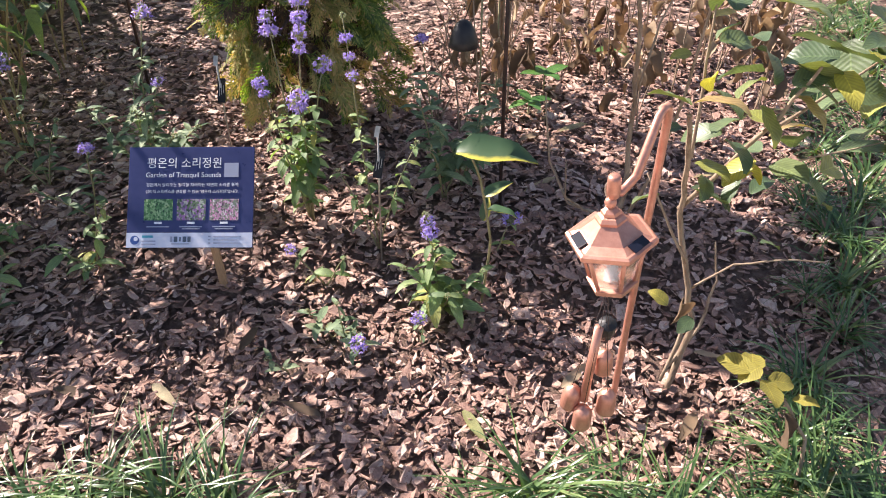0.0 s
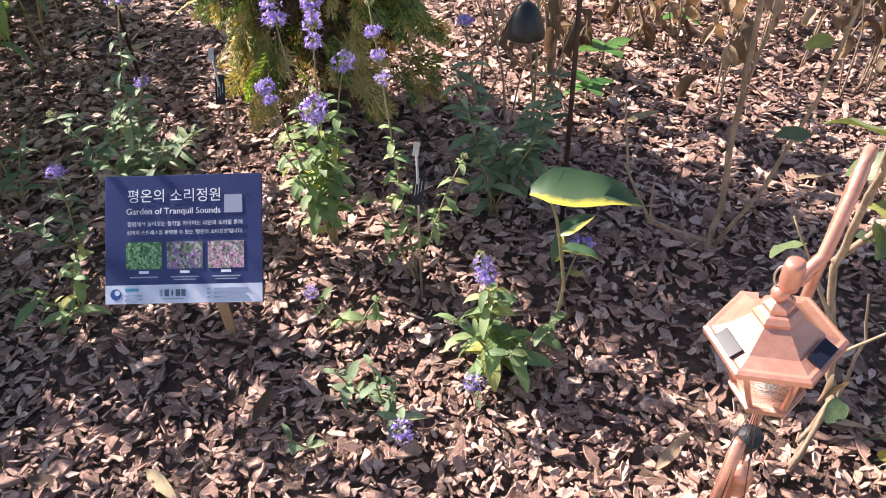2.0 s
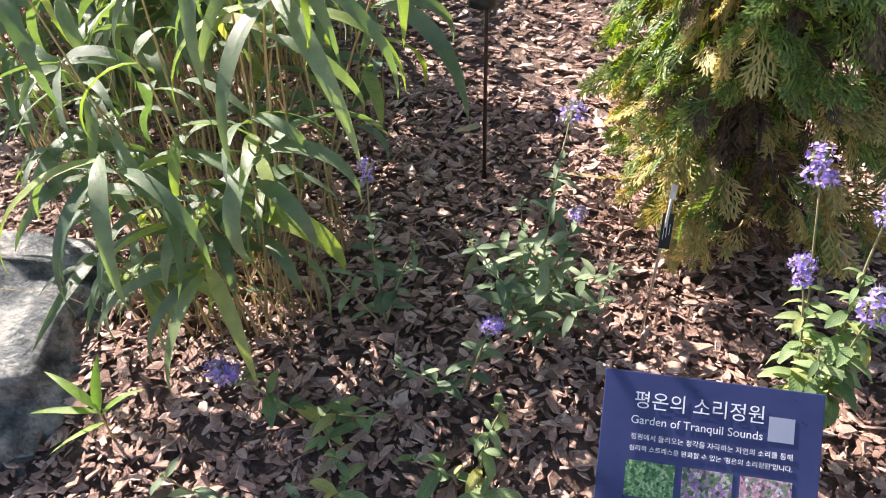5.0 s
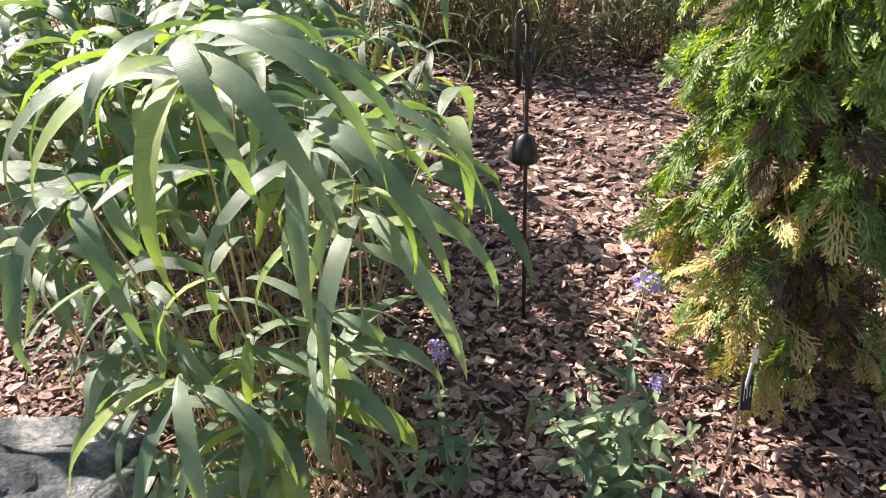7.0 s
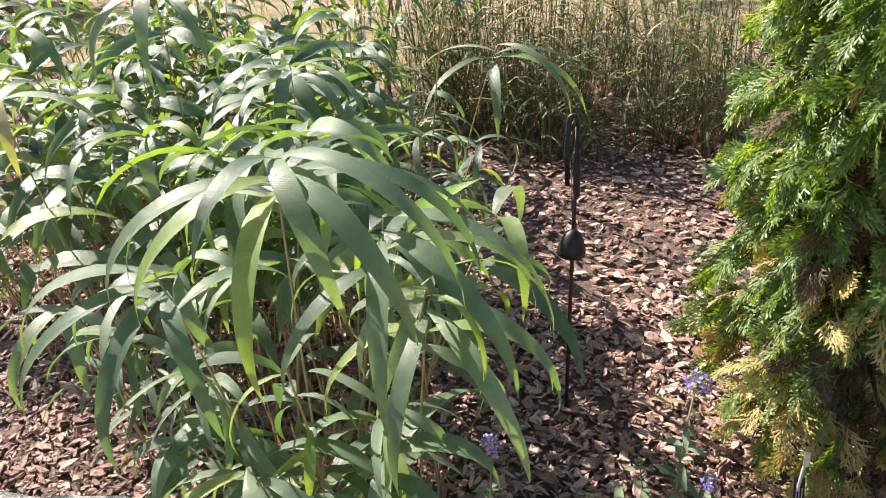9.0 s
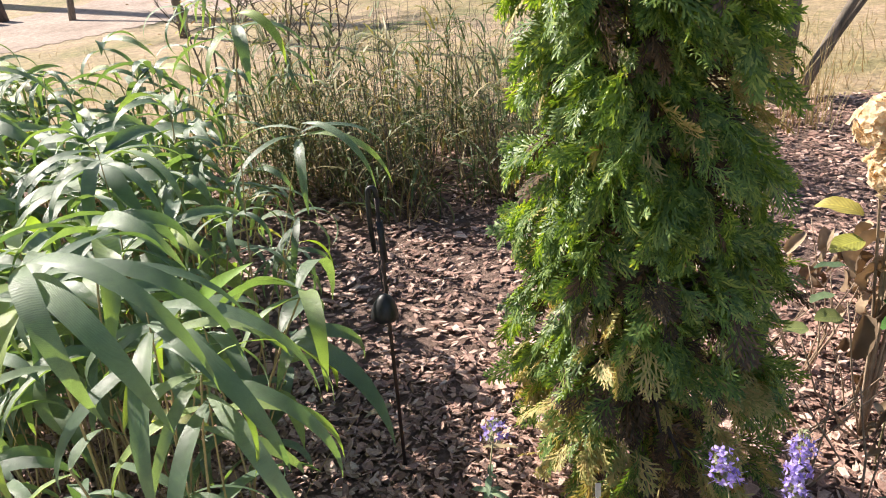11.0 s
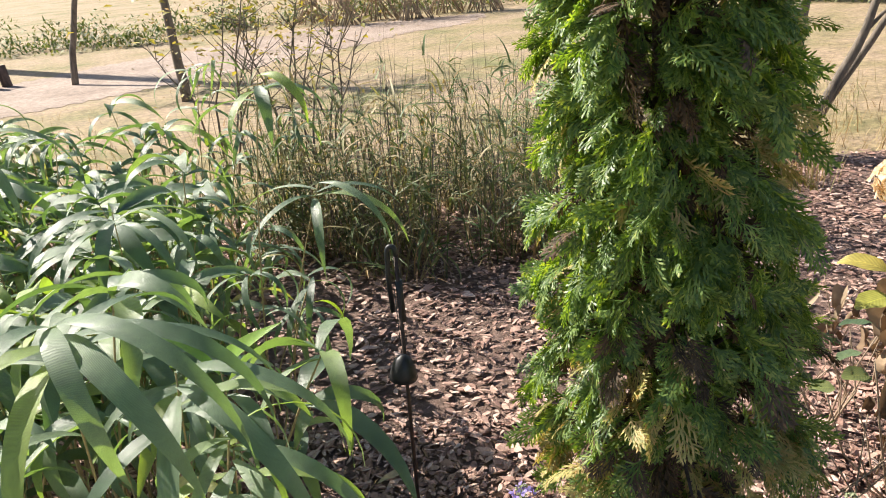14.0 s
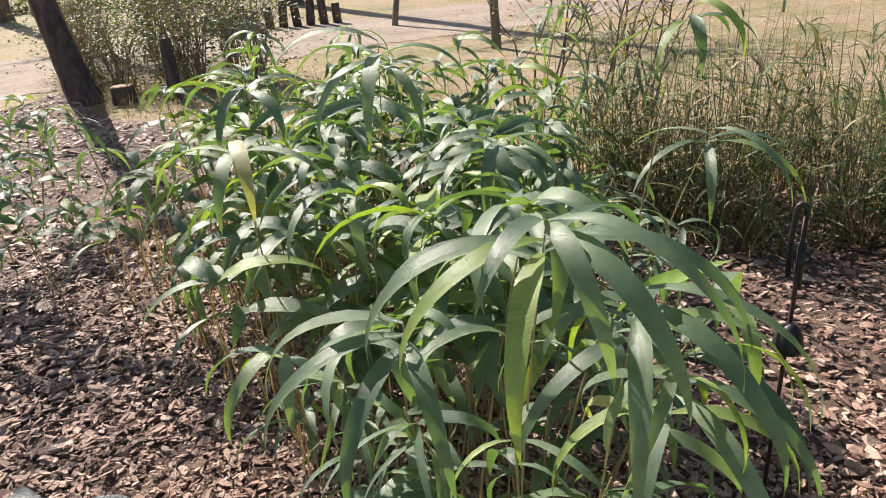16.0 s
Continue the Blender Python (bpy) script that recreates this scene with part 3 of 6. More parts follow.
    prof = [(0.012, 0.004), (0.0195, 0.0), (0.0205, 0.004), (0.0200, 0.036), (0.0185, 0.047), (0.013, 0.056), (0.006, 0.060), (0.003, 0.063)]
    for bx, by, bz in ((0.302, 1.050, 0.096), (0.276, 1.076, 0.130), (0.350, 1.062, 0.128), (0.338, 1.092, 0.222)):
        bell = part("bell", lathe(prof, 16), COPPER, lamp, "rounded copper bell", smooth=True)
        bell.matrix_basis = hang @ pose(bx, by, bz, U(-6, 6), U(-6, 6), 0)
        v, f = tube([tuple(hang @ Vector(p)) for p in ((bx, by, bz + 0.05), (bx * 0.5 + 0.161, by * 0.5 + 0.545, bz * 0.5 + 0.25), (0.324, 1.090, 0.462))], 0.0007, 4)
        put("chain", Geo().add(v, f).mesh("chain", RUST_ROD), lamp)
    d = part("wind_catcher", lathe([(0.010, -0.026), (0.017, -0.022), (0.019, 0.0), (0.018, 0.022), (0.006, 0.028)], 12), BLACK, lamp, "small black wind catcher")
    d.matrix_basis = hang @ pose(0.334, 1.100, 0.335, 18, 0, 0)


# ---- black chime stakes ----
def chime_stake(x, y, top, bell_at, hook_dir, lean=(0, 0)):
    s = thing("chime_stake", at(x, y), "slim black iron stake with a bell-shaped cup, in mulch", "garden stake", "black stakes in the bed")
    v, f = tube([(0, 0, -0.1), (lean[0] * 0.5, lean[1] * 0.5, top * 0.5), (lean[0], lean[1], top)], 0.0058, 8)
    put("rod", Geo().add(v, f).mesh("rod", RUST_ROD), s)
    hx, hy = hook_dir
    pts = [(lean[0], lean[1], top - 0.01)]
    for k in range(1, 9):
        a = math.pi * k / 8
        pts.append((lean[0] + hx * 0.011 * (1 - math.cos(a)), lean[1] + hy * 0.011 * (1 - math.cos(a)), top + 0.016 * math.sin(a)))
    pts += [(lean[0] + hx * 0.026, lean[1] + hy * 0.026, top - 0.07), (lean[0] + hx * 0.024, lean[1] + hy * 0.024, top - 0.17)]
    v, f = tube(pts, 0.0068, 8)
    put("hook", Geo().add(v, f).mesh("hook", BLACK), s)
    v, f = tube([(lean[0], lean[1], top - 0.2), (lean[0] * 0.96, lean[1] * 0.96, top - 0.08)], 0.0095, 8)
    put("sleeve", Geo().add(v, f).mesh("sleeve", BLACK), s)
    bx, by, bz = bell_at
    cup = part("cup", lathe([(0.004, -0.036), (0.030, -0.038), (0.038, -0.034), (0.036, -0.016), (0.029, 0.008), (0.019, 0.026), (0.008, 0.034), (0.003, 0.036)], 16), BLACK, s, "matt black bell cup", pose(bx, by, bz, U(-5, 5), U(-5, 5), 0), smooth=True)
    v, f = tube([(bx, by, bz + 0.03), (lean[0] * 0.8 + hx * 0.01, lean[1] * 0.8 + hy * 0.01, top - 0.1)], 0.0012, 4)
    put("cord", Geo().add(v, f).mesh("cord", BLACK), s)


# ---- plant tags ----
def plant_tag(x, y, h, turn, lean):
    s = thing("plant_tag", at(x, y, 0, turn), "small black plant label on a thin metal pin", "plant label", "plant labels in the bed")
    v, f = tube([(0, 0, -0.05), (lean * 0.5, 0, h * 0.5), (lean, 0, h - 0.005)], 0.0032, 6)
    put("pin", Geo().add(v, f).mesh("pin", STEEL), s)
    m = pose(lean * 0.9, -0.005, h - 0.095, 62, 8, 0)
    plate = part("plate", box(0.024, 0.075, 0.003, bevel=0.001), TAG_BLACK, s, "black printed plate", m)
    for i in range(3):
        part("print_bar", box(0.0016, 0.044 - 0.010 * i, 0.0006, bevel=0), STEEL, plate, "", pose(-0.006 + 0.006 * i, 0.004, 0.0019))
    part("clip", box(0.013, 0.030, 0.002, bevel=0.0008), STEEL, s, "pale top clip", pose(lean, -0.003, h + 0.004, 66, 10, 0))


# ---- leaves and flowers shared by the plants ----
MINT_LEAVES = [leaf_mesh("mint_leaf", MINT, length=U(0.045, 0.07), width=U(0.017, 0.023), rise=U(0, 30), fall=U(-60, -15), segs=4, fold=0.25, shape="ovate", wave=0.03) for i in range(5)]
GREY_LEAVES = [leaf_mesh("grey_leaf", GREY_MINT, length=U(0.045, 0.07), width=U(0.018, 0.026), rise=U(0, 30), fall=U(-45, -5), segs=4, fold=0.25, shape="ovate", wave=0.03) for i in range(5)]


def whorl(name, mat, r, count, tall=0.7):
    g = Geo()
    for i in range(count):
        a, u = U(0, 2 * math.pi), U(-0.5, 1)
        n = Vector((math.cos(a) * math.sqrt(1 - u * u), math.sin(a) * math.sqrt(1 - u * u), u))
        p = Vector((n.x * r, n.y * r, n.z * r * tall)) * U(0.6, 1.05)
        t = n.orthogonal().normalized()
        q = n.cross(t)
        for k in range(3):
            w = 2 * math.pi * k / 3 + a * 3
            d = (t * math.cos(w) + q * math.sin(w))
            e = n.cross(d)
            L = r * U(0.28, 0.42)
            g.add([p - e * L * 0.3, p + d * L * 0.6 - e * L * 0.35 + n * L * 0.4, p + d * L + n * L * 0.55, p + d * L * 0.6 + e * L * 0.35 + n * L * 0.4, p + e * L * 0.3], [(0, 1, 2, 3, 4)])
        if i % 2 == 0:
            s = t * r * 0.02
            g.add([p - s, p + s, p + n * r * 0.75 + s * 0.6, p + n * r * 0.75 - s * 0.6], [(0, 1, 2, 3)])
    return g.mesh(name, mat)


WHORLS = [whorl("flower_whorl", PETAL, 0.024, n, t) for n, t in ((30, 0.8), (44, 0.55), (36, 1.1), (24, 0.9))]
CALYXES = [whorl("calyx_whorl", CALYX, 0.016, 26) for i in range(2)]


def wand(h, lean, az, sway=0.3, n=7):
    """Points of a stem that leans towards az."""
    pts = []
    for i in range(n):
        s = i / (n - 1)
        d = lean * s ** 1.4
        pts.append((d * math.cos(az) + sway * 0.02 * math.sin(5 * s + az), d * math.sin(az) + sway * 0.02 * math.cos(4 * s + az * 2) - sway * 0.02 * math.cos(az * 2) * (1 - s), h * s))
    return np.array(pts)


def along(pts, s):
    k = s * (len(pts) - 1)
    i = min(int(k), len(pts) - 2)
    return pts[i] + (pts[i + 1] - pts[i]) * (k - i)


def leaf_at(name, me, parent, p, az, pitch=0.0, s=1.0, roll=0.0):
    return put(name, me, parent, pose(*p, 0, 0, az) @ pose(0, 0, 0, roll, -pitch, 0) @ Matrix.Scale(s, 4))


def bluebeard(x, y, stems, leaves, label, size=1.0):
    """stems: height, lean, azimuth (degrees), leaf pairs, leaves start and end, flower heights as shares, flower size."""
    s = thing("bluebeard_plant", at(x, y), label, "flowering plant", "bluebeard plants in the mulch")
    size *= 1.12
    for h, lean, az, pairs, l0, l1, flowers, fs in stems:
        pairs = round(pairs * 1.5) if h > 0.3 else pairs
        pts = wand(h, lean, radians(az))
        v, f = tube(pts, np.linspace(0.0032, 0.0016, len(pts)) * (0.7 + 0.3 * size), 5)
        put("stem", Geo().add(v, f).mesh("stem", STEM), s)
        for i in range(pairs):
            k = l0 + (l1 - l0) * i / max(1, pairs - 1)
            p, a = along(pts, k), 90 * i + U(-25, 25) + az
            big = size * (1.25 - 0.75 * abs(i / max(1, pairs - 1) - 0.3))
            for side in (0, 180):
                leaf_at("leaf", rnd.choice(leaves), s, p, a + side + U(-15, 15), U(-15, 25), big * U(0.8, 1.15), U(-20, 20))
                if rnd.random() < 0.55:
                    leaf_at("leaf", rnd.choice(leaves), s, p + np.array((0, 0, 0.006)), a + side + U(25, 65), U(0, 45), big * U(0.4, 0.65), U(-20, 20))
        for j, k in enumerate(flowers):
            p = along(pts, min(k, 1.0))
            q = fs * U(0.6, 0.95)
            put("flower", rnd.choice(WHORLS), s, pose(*p, U(-12, 12), U(-12, 12), U(0, 360)) @ Matrix.Scale(q, 4), "violet flower whorl")
            put("calyx", rnd.choice(CALYXES), s, pose(p[0], p[1], p[2] - 0.006 * q, 0, 0, U(0, 360)) @ Matrix.Scale(q * 1.05, 4))
        tipc = along(pts, 1.0)
        put("calyx", rnd.choice(CALYXES), s, pose(*tipc, 0, 0, U(0, 360)) @ Matrix.Scale(0.7 * fs, 4))
    return s


def all_bluebeards():
    tall = "tall bluebeard plant with violet flower whorls and green leaves"
    grey = "sprawling grey-green bluebeard plant with a few violet flowers"
    low = "low bluebeard sprig with one violet flower on mulch"
    bluebeard(-0.42, 1.90, [(0.70, 0.08, 60, 8, 0.22, 0.62, (0.78, 0.84, 0.90, 0.96), 1.0), (0.47, 0.10, 170, 5, 0.3, 0.75, (0.92, 0.99), 0.9), (0.44, 0.05, 300, 6, 0.2, 0.8, (0.95, 1.0), 1.25), (0.52, 0.10, 20, 6, 0.25, 0.8, (0.97,), 1.2), (0.38, 0.12, 240, 6, 0.2, 0.9, (), 0.8), (0.60, 0.16, 120, 5, 0.25, 0.6, (0.94, 1.0), 1.35)], MINT_LEAVES, tall, 0.95)
    bluebeard(-0.205, 1.79, [(0.72, 0.05, 160, 6, 0.22, 0.62, (0.78, 0.85, 0.92), 0.85), (0.30, 0.10, 200, 3, 0.4, 0.95, (), 0.8), (0.34, 0.14, 20, 4, 0.4, 0.95, (), 0.8)], MINT_LEAVES, tall, 0.85)
    bluebeard(-0.01, 2.02, [(0.44, 0.10, 200, 6, 0.3, 0.95, (), 0.8), (0.50, 0.14, 120, 4, 0.3, 0.8, (1.0,), 1.3), (0.32, 0.14, 330, 5, 0.3, 0.95, (), 0.8), (0.26, 0.12, 250, 4, 0.3, 0.95, (), 0.8)], GREY_LEAVES, "leafy bluebeard plant with one deep violet flower", 1.0)
    bluebeard(-0.005, 1.57, [(0.34, 0.05, 160, 7, 0.12, 0.72, (0.84, 0.93), 1.0), (0.22, 0.12, 210, 4, 0.2, 0.95, (), 0.8), (0.20, 0.12, 340, 4, 0.2, 0.95, (), 0.8), (0.16, 0.10, 280, 4, 0.2, 0.95, (), 0.8)], MINT_LEAVES, "bushy bluebeard plant with bright leaves and lilac flowers", 1.35)
    bluebeard(-0.06, 1.46, [(0.13, 0.03, 260, 1, 0.4, 0.5, (1.0,), 1.05)], GREY_LEAVES, low, 0.5)
    bluebeard(-0.25, 1.42, [(0.21, 0.16, 290, 3, 0.25, 0.75, (1.0,), 1.0), (0.14, 0.08, 120, 3, 0.4, 0.95, (), 0.7)], GREY_LEAVES, low, 0.85)
    bluebeard(-0.35, 1.66, [(0.14, 0.09, 180, 2, 0.3, 0.8, (1.0,), 1.05), (0.10, 0.07, 10, 2, 0.5, 0.95, (), 0.7)], MINT_LEAVES, low, 0.9)
    bluebeard(0.14, 1.76, [(0.12, 0.06, 20, 2, 0.4, 0.9, (1.0,), 1.15)], MINT_LEAVES, low, 0.8)
    bluebeard(-0.97, 2.08, [(0.55, 0.15, 70, 6, 0.3, 0.8, (0.97,), 1.3), (0.36, 0.10, 30, 7, 0.2, 0.95, (0.98,), 1.0), (0.33, 0.14, 200, 6, 0.25, 0.95, (), 0.9), (0.25, 0.18, 330, 6, 0.25, 0.95, (), 0.9), (0.30, 0.16, 110, 6, 0.25, 0.95, (), 0.9)], GREY_LEAVES, grey, 1.0)
    bluebeard(-1.10, 1.90, [(0.30, 0.10, 330, 4, 0.3, 0.8, (0.97, 1.0), 1.05), (0.16, 0.14, 210, 4, 0.3, 0.95, (), 0.8)], GREY_LEAVES, grey, 0.9)
    bluebeard(-1.33, 2.08, [(0.45, 0.03, 100, 4, 0.25, 0.7, (0.93, 1.0), 0.95), (0.24, 0.10, 20, 4, 0.3, 0.95, (), 0.8), (0.20, 0.12, 190, 3, 0.3, 0.95, (), 0.8)], GREY_LEAVES, grey, 1.0)
    seedling = "low leafy green seedling in bark mulch"
    bluebeard(-1.42, 1.80, [(0.20, 0.16, 200, 3, 0.3, 0.8, (0.94, 1.0), 1.25), (0.13, 0.20, 345, 4, 0.3, 0.95, (), 0.8), (0.10, 0.20, 310, 3, 0.4, 0.95, (), 0.8)], MINT_LEAVES, grey, 1.15)
    bluebeard(-1.30, 1.69, [(0.09, 0.14, 270, 3, 0.4, 0.95, (), 0.8)], MINT_LEAVES, seedling, 1.1)
    bluebeard(-1.04, 1.71, [(0.18, 0.08, 50, 4, 0.3, 0.95, (), 0.8), (0.10, 0.12, 190, 3, 0.4, 0.95, (), 0.8), (0.09, 0.12, 290, 3, 0.4, 0.95, (), 0.8)], MINT_LEAVES, seedling, 1.1)
    bluebeard(-1.30, 1.56, [(0.09, 0.09, 150, 3, 0.3, 0.95, (), 0.7), (0.08, 0.07, 20, 2, 0.4, 0.95, (), 0.7)], GREY_LEAVES, seedling, 0.95)
    bluebeard(-1.24, 1.38, [(0.15, 0.04, 60, 3, 0.3, 0.95, (), 0.7), (0.09, 0.09, 250, 2, 0.4, 0.95, (), 0.7)], MINT_LEAVES, seedling, 1.0)
    bluebeard(-1.58, 1.60, [(0.08, 0.09, 180, 2, 0.4, 0.95, (), 0.7), (0.07, 0.08, 330, 2, 0.4, 0.95, (), 0.7)], GREY_LEAVES, seedling, 1.0)
    bluebeard(-0.31, 1.49, [(0.10, 0.07, 170, 3, 0.3, 0.9, (), 0.7), (0.08, 0.09, 330, 2, 0.5, 0.95, (), 0.7)], GREY_LEAVES, seedling, 1.0)
    bluebeard(-0.97, 2.24, [(0.24, 0.18, 200, 6, 0.25, 0.95, (), 0.9), (0.20, 0.20, 330, 6, 0.25, 0.95, (), 0.9), (0.26, 0.12, 260, 5, 0.25, 0.95, (), 0.9)], GREY_LEAVES, "sprawling grey-green bluebeard plant beside the cedar", 1.1)
    bluebeard(0.05, 2.10, [(0.34, 0.12, 300, 7, 0.2, 0.95, (), 0.8), (0.30, 0.16, 240, 6, 0.3, 0.95, (), 0.8), (0.36, 0.12, 20, 6, 0.3, 0.95, (), 0.8)], GREY_LEAVES, "leafy grey-green bluebeard plant in mulch", 1.15)
    bluebeard(-0.40, 1.36, [(0.08, 0.06, 200, 2, 0.4, 0.9, (), 0.7)], GREY_LEAVES, "low leafy green seedling in bark mulch", 0.8)


# ---- dwarf bamboo ----
BAMBOO_LEAVES = [leaf_mesh("bamboo_leaf", BAMBOO, length=U(0.20, 0.33), width=U(0.033, 0.047), rise=U(5, 50), fall=U(-110, -40), segs=8, fold=U(0.15, 0.4), twist=U(-35, 35), wave=U(0.0, 0.04)) for i in range(10)]
BAMBOO_LONG = [leaf_mesh("bamboo_leaf", BAMBOO, length=U(0.28, 0.40), width=U(0.024, 0.032), rise=U(5, 34), fall=U(-125, -88), segs=10, fold=0.16, twist=U(-25, 25)) for i in range(6)]


def bamboo_cane(h, lean, az, tiers, leaves, m, per=5, size=1.0, low=0.45, crown=False):
    s = thing("dwarf_bamboo", m, "dwarf bamboo cane with long arching green leaves", "bamboo", "dwarf bamboo canes")
    pts = wand(h, lean, radians(az), 0.6)
    v, f = tube(pts, np.linspace(0.0045, 0.002, len(pts)), 6)
    put("culm", Geo().add(v, f).mesh("culm", CULM), s)
    n = tiers * per + 2
    for i in range(n):
        if crown:
            k, a = (1.0 if i % 3 else low), 137.5 * i + U(-20, 20)
        else:
            k, a = low + (1 - low) * ((i + U(0, 1)) / n) ** 0.8, 137.5 * i + U(-50, 50)
        p = along(pts, min(1.0, k))
        leaf_at("leaf", rnd.choice(leaves), s, p + np.array((U(-0.01, 0.01), U(-0.01, 0.01), U(-0.02, 0.01))), a, U(-12, 12) if crown else U(-40, 35), size * (U(0.72, 1.0) if crown else U(0.7, 1.2)), U(-30, 30))
    return s


def arching_cane(base, top, leaves, mat=None, label=""):
    """A cane bent over at the tip with its own leaves: share of the cane, azimuth, length, width, rise, fall, roll."""
    label = label or ("tall dwarf bamboo cane with a fountain of broad arching leaves" if top[2] > 0.85 else "short dwarf bamboo cane with broad drooping green leaves")
    s = thing("dwarf_bamboo", at(*base), label, "bamboo", "dwarf bamboo canes")
    o = s.matrix_basis.translation
    d = Vector(top) - o
    pts = np.array([(d.x * k ** 1.7, d.y * k ** 1.7, d.z * k ** 0.93) for k in np.linspace(0, 1, 9)])
    v, f = tube(pts, np.linspace(0.0036, 0.0015, 9), 6)
    put("culm", Geo().add(v, f).mesh("culm", CULM), s)
    for k, az, length, width, rise, fall, roll in leaves:
        me = leaf_mesh("bamboo_leaf", mat or BAMBOO, length=length, width=width * 0.9, rise=rise, fall=fall, segs=12, fold=U(0.12, 0.4), twist=U(-30, 30), wave=U(0.01, 0.035))
        leaf_at("leaf", me, s, along(pts, k), az + U(-4, 4), 0, 1.0, roll)
    return s


def front_canes():
    # the fountain of leaves at the front of the stand
    arching_cane((-1.70, 2.06), (-1.590, 1.905, 1.175), [
        (0.95, -88, 0.37, 0.043, 12, -100, 4), (0.97, -128, 0.36, 0.040, 22, -98, -14), (0.96, -150, 0.40, 0.040, 24, -92, -10), (0.94, -172, 0.38, 0.036, 26, -86, 0),
        (1.00, -62, 0.33, 0.038, 20, -112, 12), (0.98, -42, 0.40, 0.042, 24, -96, 14), (1.00, -24, 0.42, 0.040, 28, -90, 10), (0.97, -8, 0.40, 0.036, 30, -84, 4), (0.95, 12, 0.38, 0.034, 26, -70, 0),
        (0.93, 165, 0.30, 0.034, 20, -80, 0), (0.96, 60, 0.30, 0.034, 30, -60, 0), (0.94, 110, 0.28, 0.034, 30, -60, 0), (1.0, -100, 0.24, 0.034, 34, -70, -6)])
    arching_cane((-1.56, 2.08), (-1.455, 1.955, 1.06), [
        (0.95, -80, 0.36, 0.038, 8, -104, 0), (0.97, -40, 0.40, 0.040, 18, -100, 12), (1.0, -15, 0.38, 0.036, 22, -94, 8), (0.93, 10, 0.34, 0.034, 26, -88, 0), (0.90, -130, 0.32, 0.034, 12, -98, -10), (0.92, 80, 0.26, 0.03, 26, -60, 0)])
    arching_cane((-1.50, 2.10), (-1.40, 1.97, 0.90), [
        (0.95, -95, 0.34, 0.036, 5, -100, 0), (0.97, -50, 0.38, 0.036, 12, -98, 10), (1.0, -22, 0.34, 0.032, 16, -96, 6), (0.9, 5, 0.30, 0.03, 24, -86, 0), (0.93, -150, 0.30, 0.032, 14, -96, 0)])
    arching_cane((-1.82, 2.06), (-1.83, 1.90, 0.98), [
        (0.95, -100, 0.34, 0.038, 10, -98, 0), (0.97, -135, 0.38, 0.038, 16, -92, -10), (1.0, -165, 0.38, 0.036, 20, -88, -6), (0.92, 170, 0.32, 0.034, 24, -80, 0), (0.95, -60, 0.32, 0.034, 12, -104, 8), (0.9, 60, 0.28, 0.032, 26, -60, 0)])
    arching_cane((-1.74, 1.98), (-1.72, 1.84, 0.62), [
        (0.95, -100, 0.32, 0.036, 6, -96, 0), (0.97, -140, 0.34, 0.036, 14, -88, 0), (1.0, -60, 0.33, 0.034, 10, -96, 0), (0.9, 180, 0.30, 0.032, 18, -80, 0), (0.92, -20, 0.30, 0.032, 18, -90, 0)])
    arching_cane((-1.62, 1.99), (-1.60, 1.86, 0.36), [
        (0.95, -95, 0.30, 0.036, 4, -84, 0), (0.97, -150, 0.32, 0.034, 16, -70, 0), (1.0, -45, 0.30, 0.034, 10, -80, 0), (0.9, -120, 0.26, 0.032, 10, -84, 0)])
    arching_cane((-2.34, 2.34), (-2.32, 2.24, 0.66), [
        (0.97, -60, 0.24, 0.040, 10, -92, 0), (1.0, -110, 0.30, 0.042, 14, -96, 0), (0.96, -165, 0.30, 0.040, 24, -80, 0), (0.94, 175, 0.24, 0.036, 20, -100, 0), (0.95, -20, 0.28, 0.036, 20, -70, 0)])
    arching_cane((-2.62, 2.66), (-2.59, 2.54, 1.08), [
        (0.97, -70, 0.30, 0.044, 14, -86, 0), (1.0, -45, 0.34, 0.046, 16, -80, 0), (0.96, 180, 0.36, 0.040, 22, -70, 0), (0.94, -150, 0.30, 0.038, 20, -86, 0), (0.96, 10, 0.30, 0.036, 24, -60, 0), (0.95, 100, 0.26, 0.034, 30, -50, 0)])
    arching_cane((-2.48, 3.16), (-2.38, 3.04, 1.26), [
        (0.97, -75, 0.40, 0.054, 8, -98, 0), (1.0, -165, 0.42, 0.048, 32, -64, 0), (0.96, 172, 0.42, 0.046, 28, -58, 0), (0.95, -118, 0.38, 0.052, 14, -94, 0), (0.96, 20, 0.34, 0.044, 30, -70, 0), (0.93, -40, 0.34, 0.046, 16, -86, 0)])
    arching_cane((-2.95, 3.30), (-2.98, 3.16, 1.12), [
        (0.97, -85, 0.36, 0.050, 12, -94, 0), (1.0, -150, 0.38, 0.046, 26, -70, 0), (0.96, 175, 0.36, 0.044, 26, -60, 0), (0.95, -30, 0.34, 0.046, 18, -84, 0), (0.96, 60, 0.30, 0.04, 30, -50, 0)])
    arching_cane((-2.10, 3.20), (-2.02, 3.06, 0.98), [
        (0.97, -80, 0.34, 0.048, 10, -96, 0), (1.0, -140, 0.34, 0.044, 22, -74, 0), (0.96, 178, 0.32, 0.042, 24, -60, 0), (0.95, -35, 0.34, 0.046, 18, -84, 0), (0.96, 30, 0.30, 0.04, 28, -60, 0)])
    fill = random.Random(64)
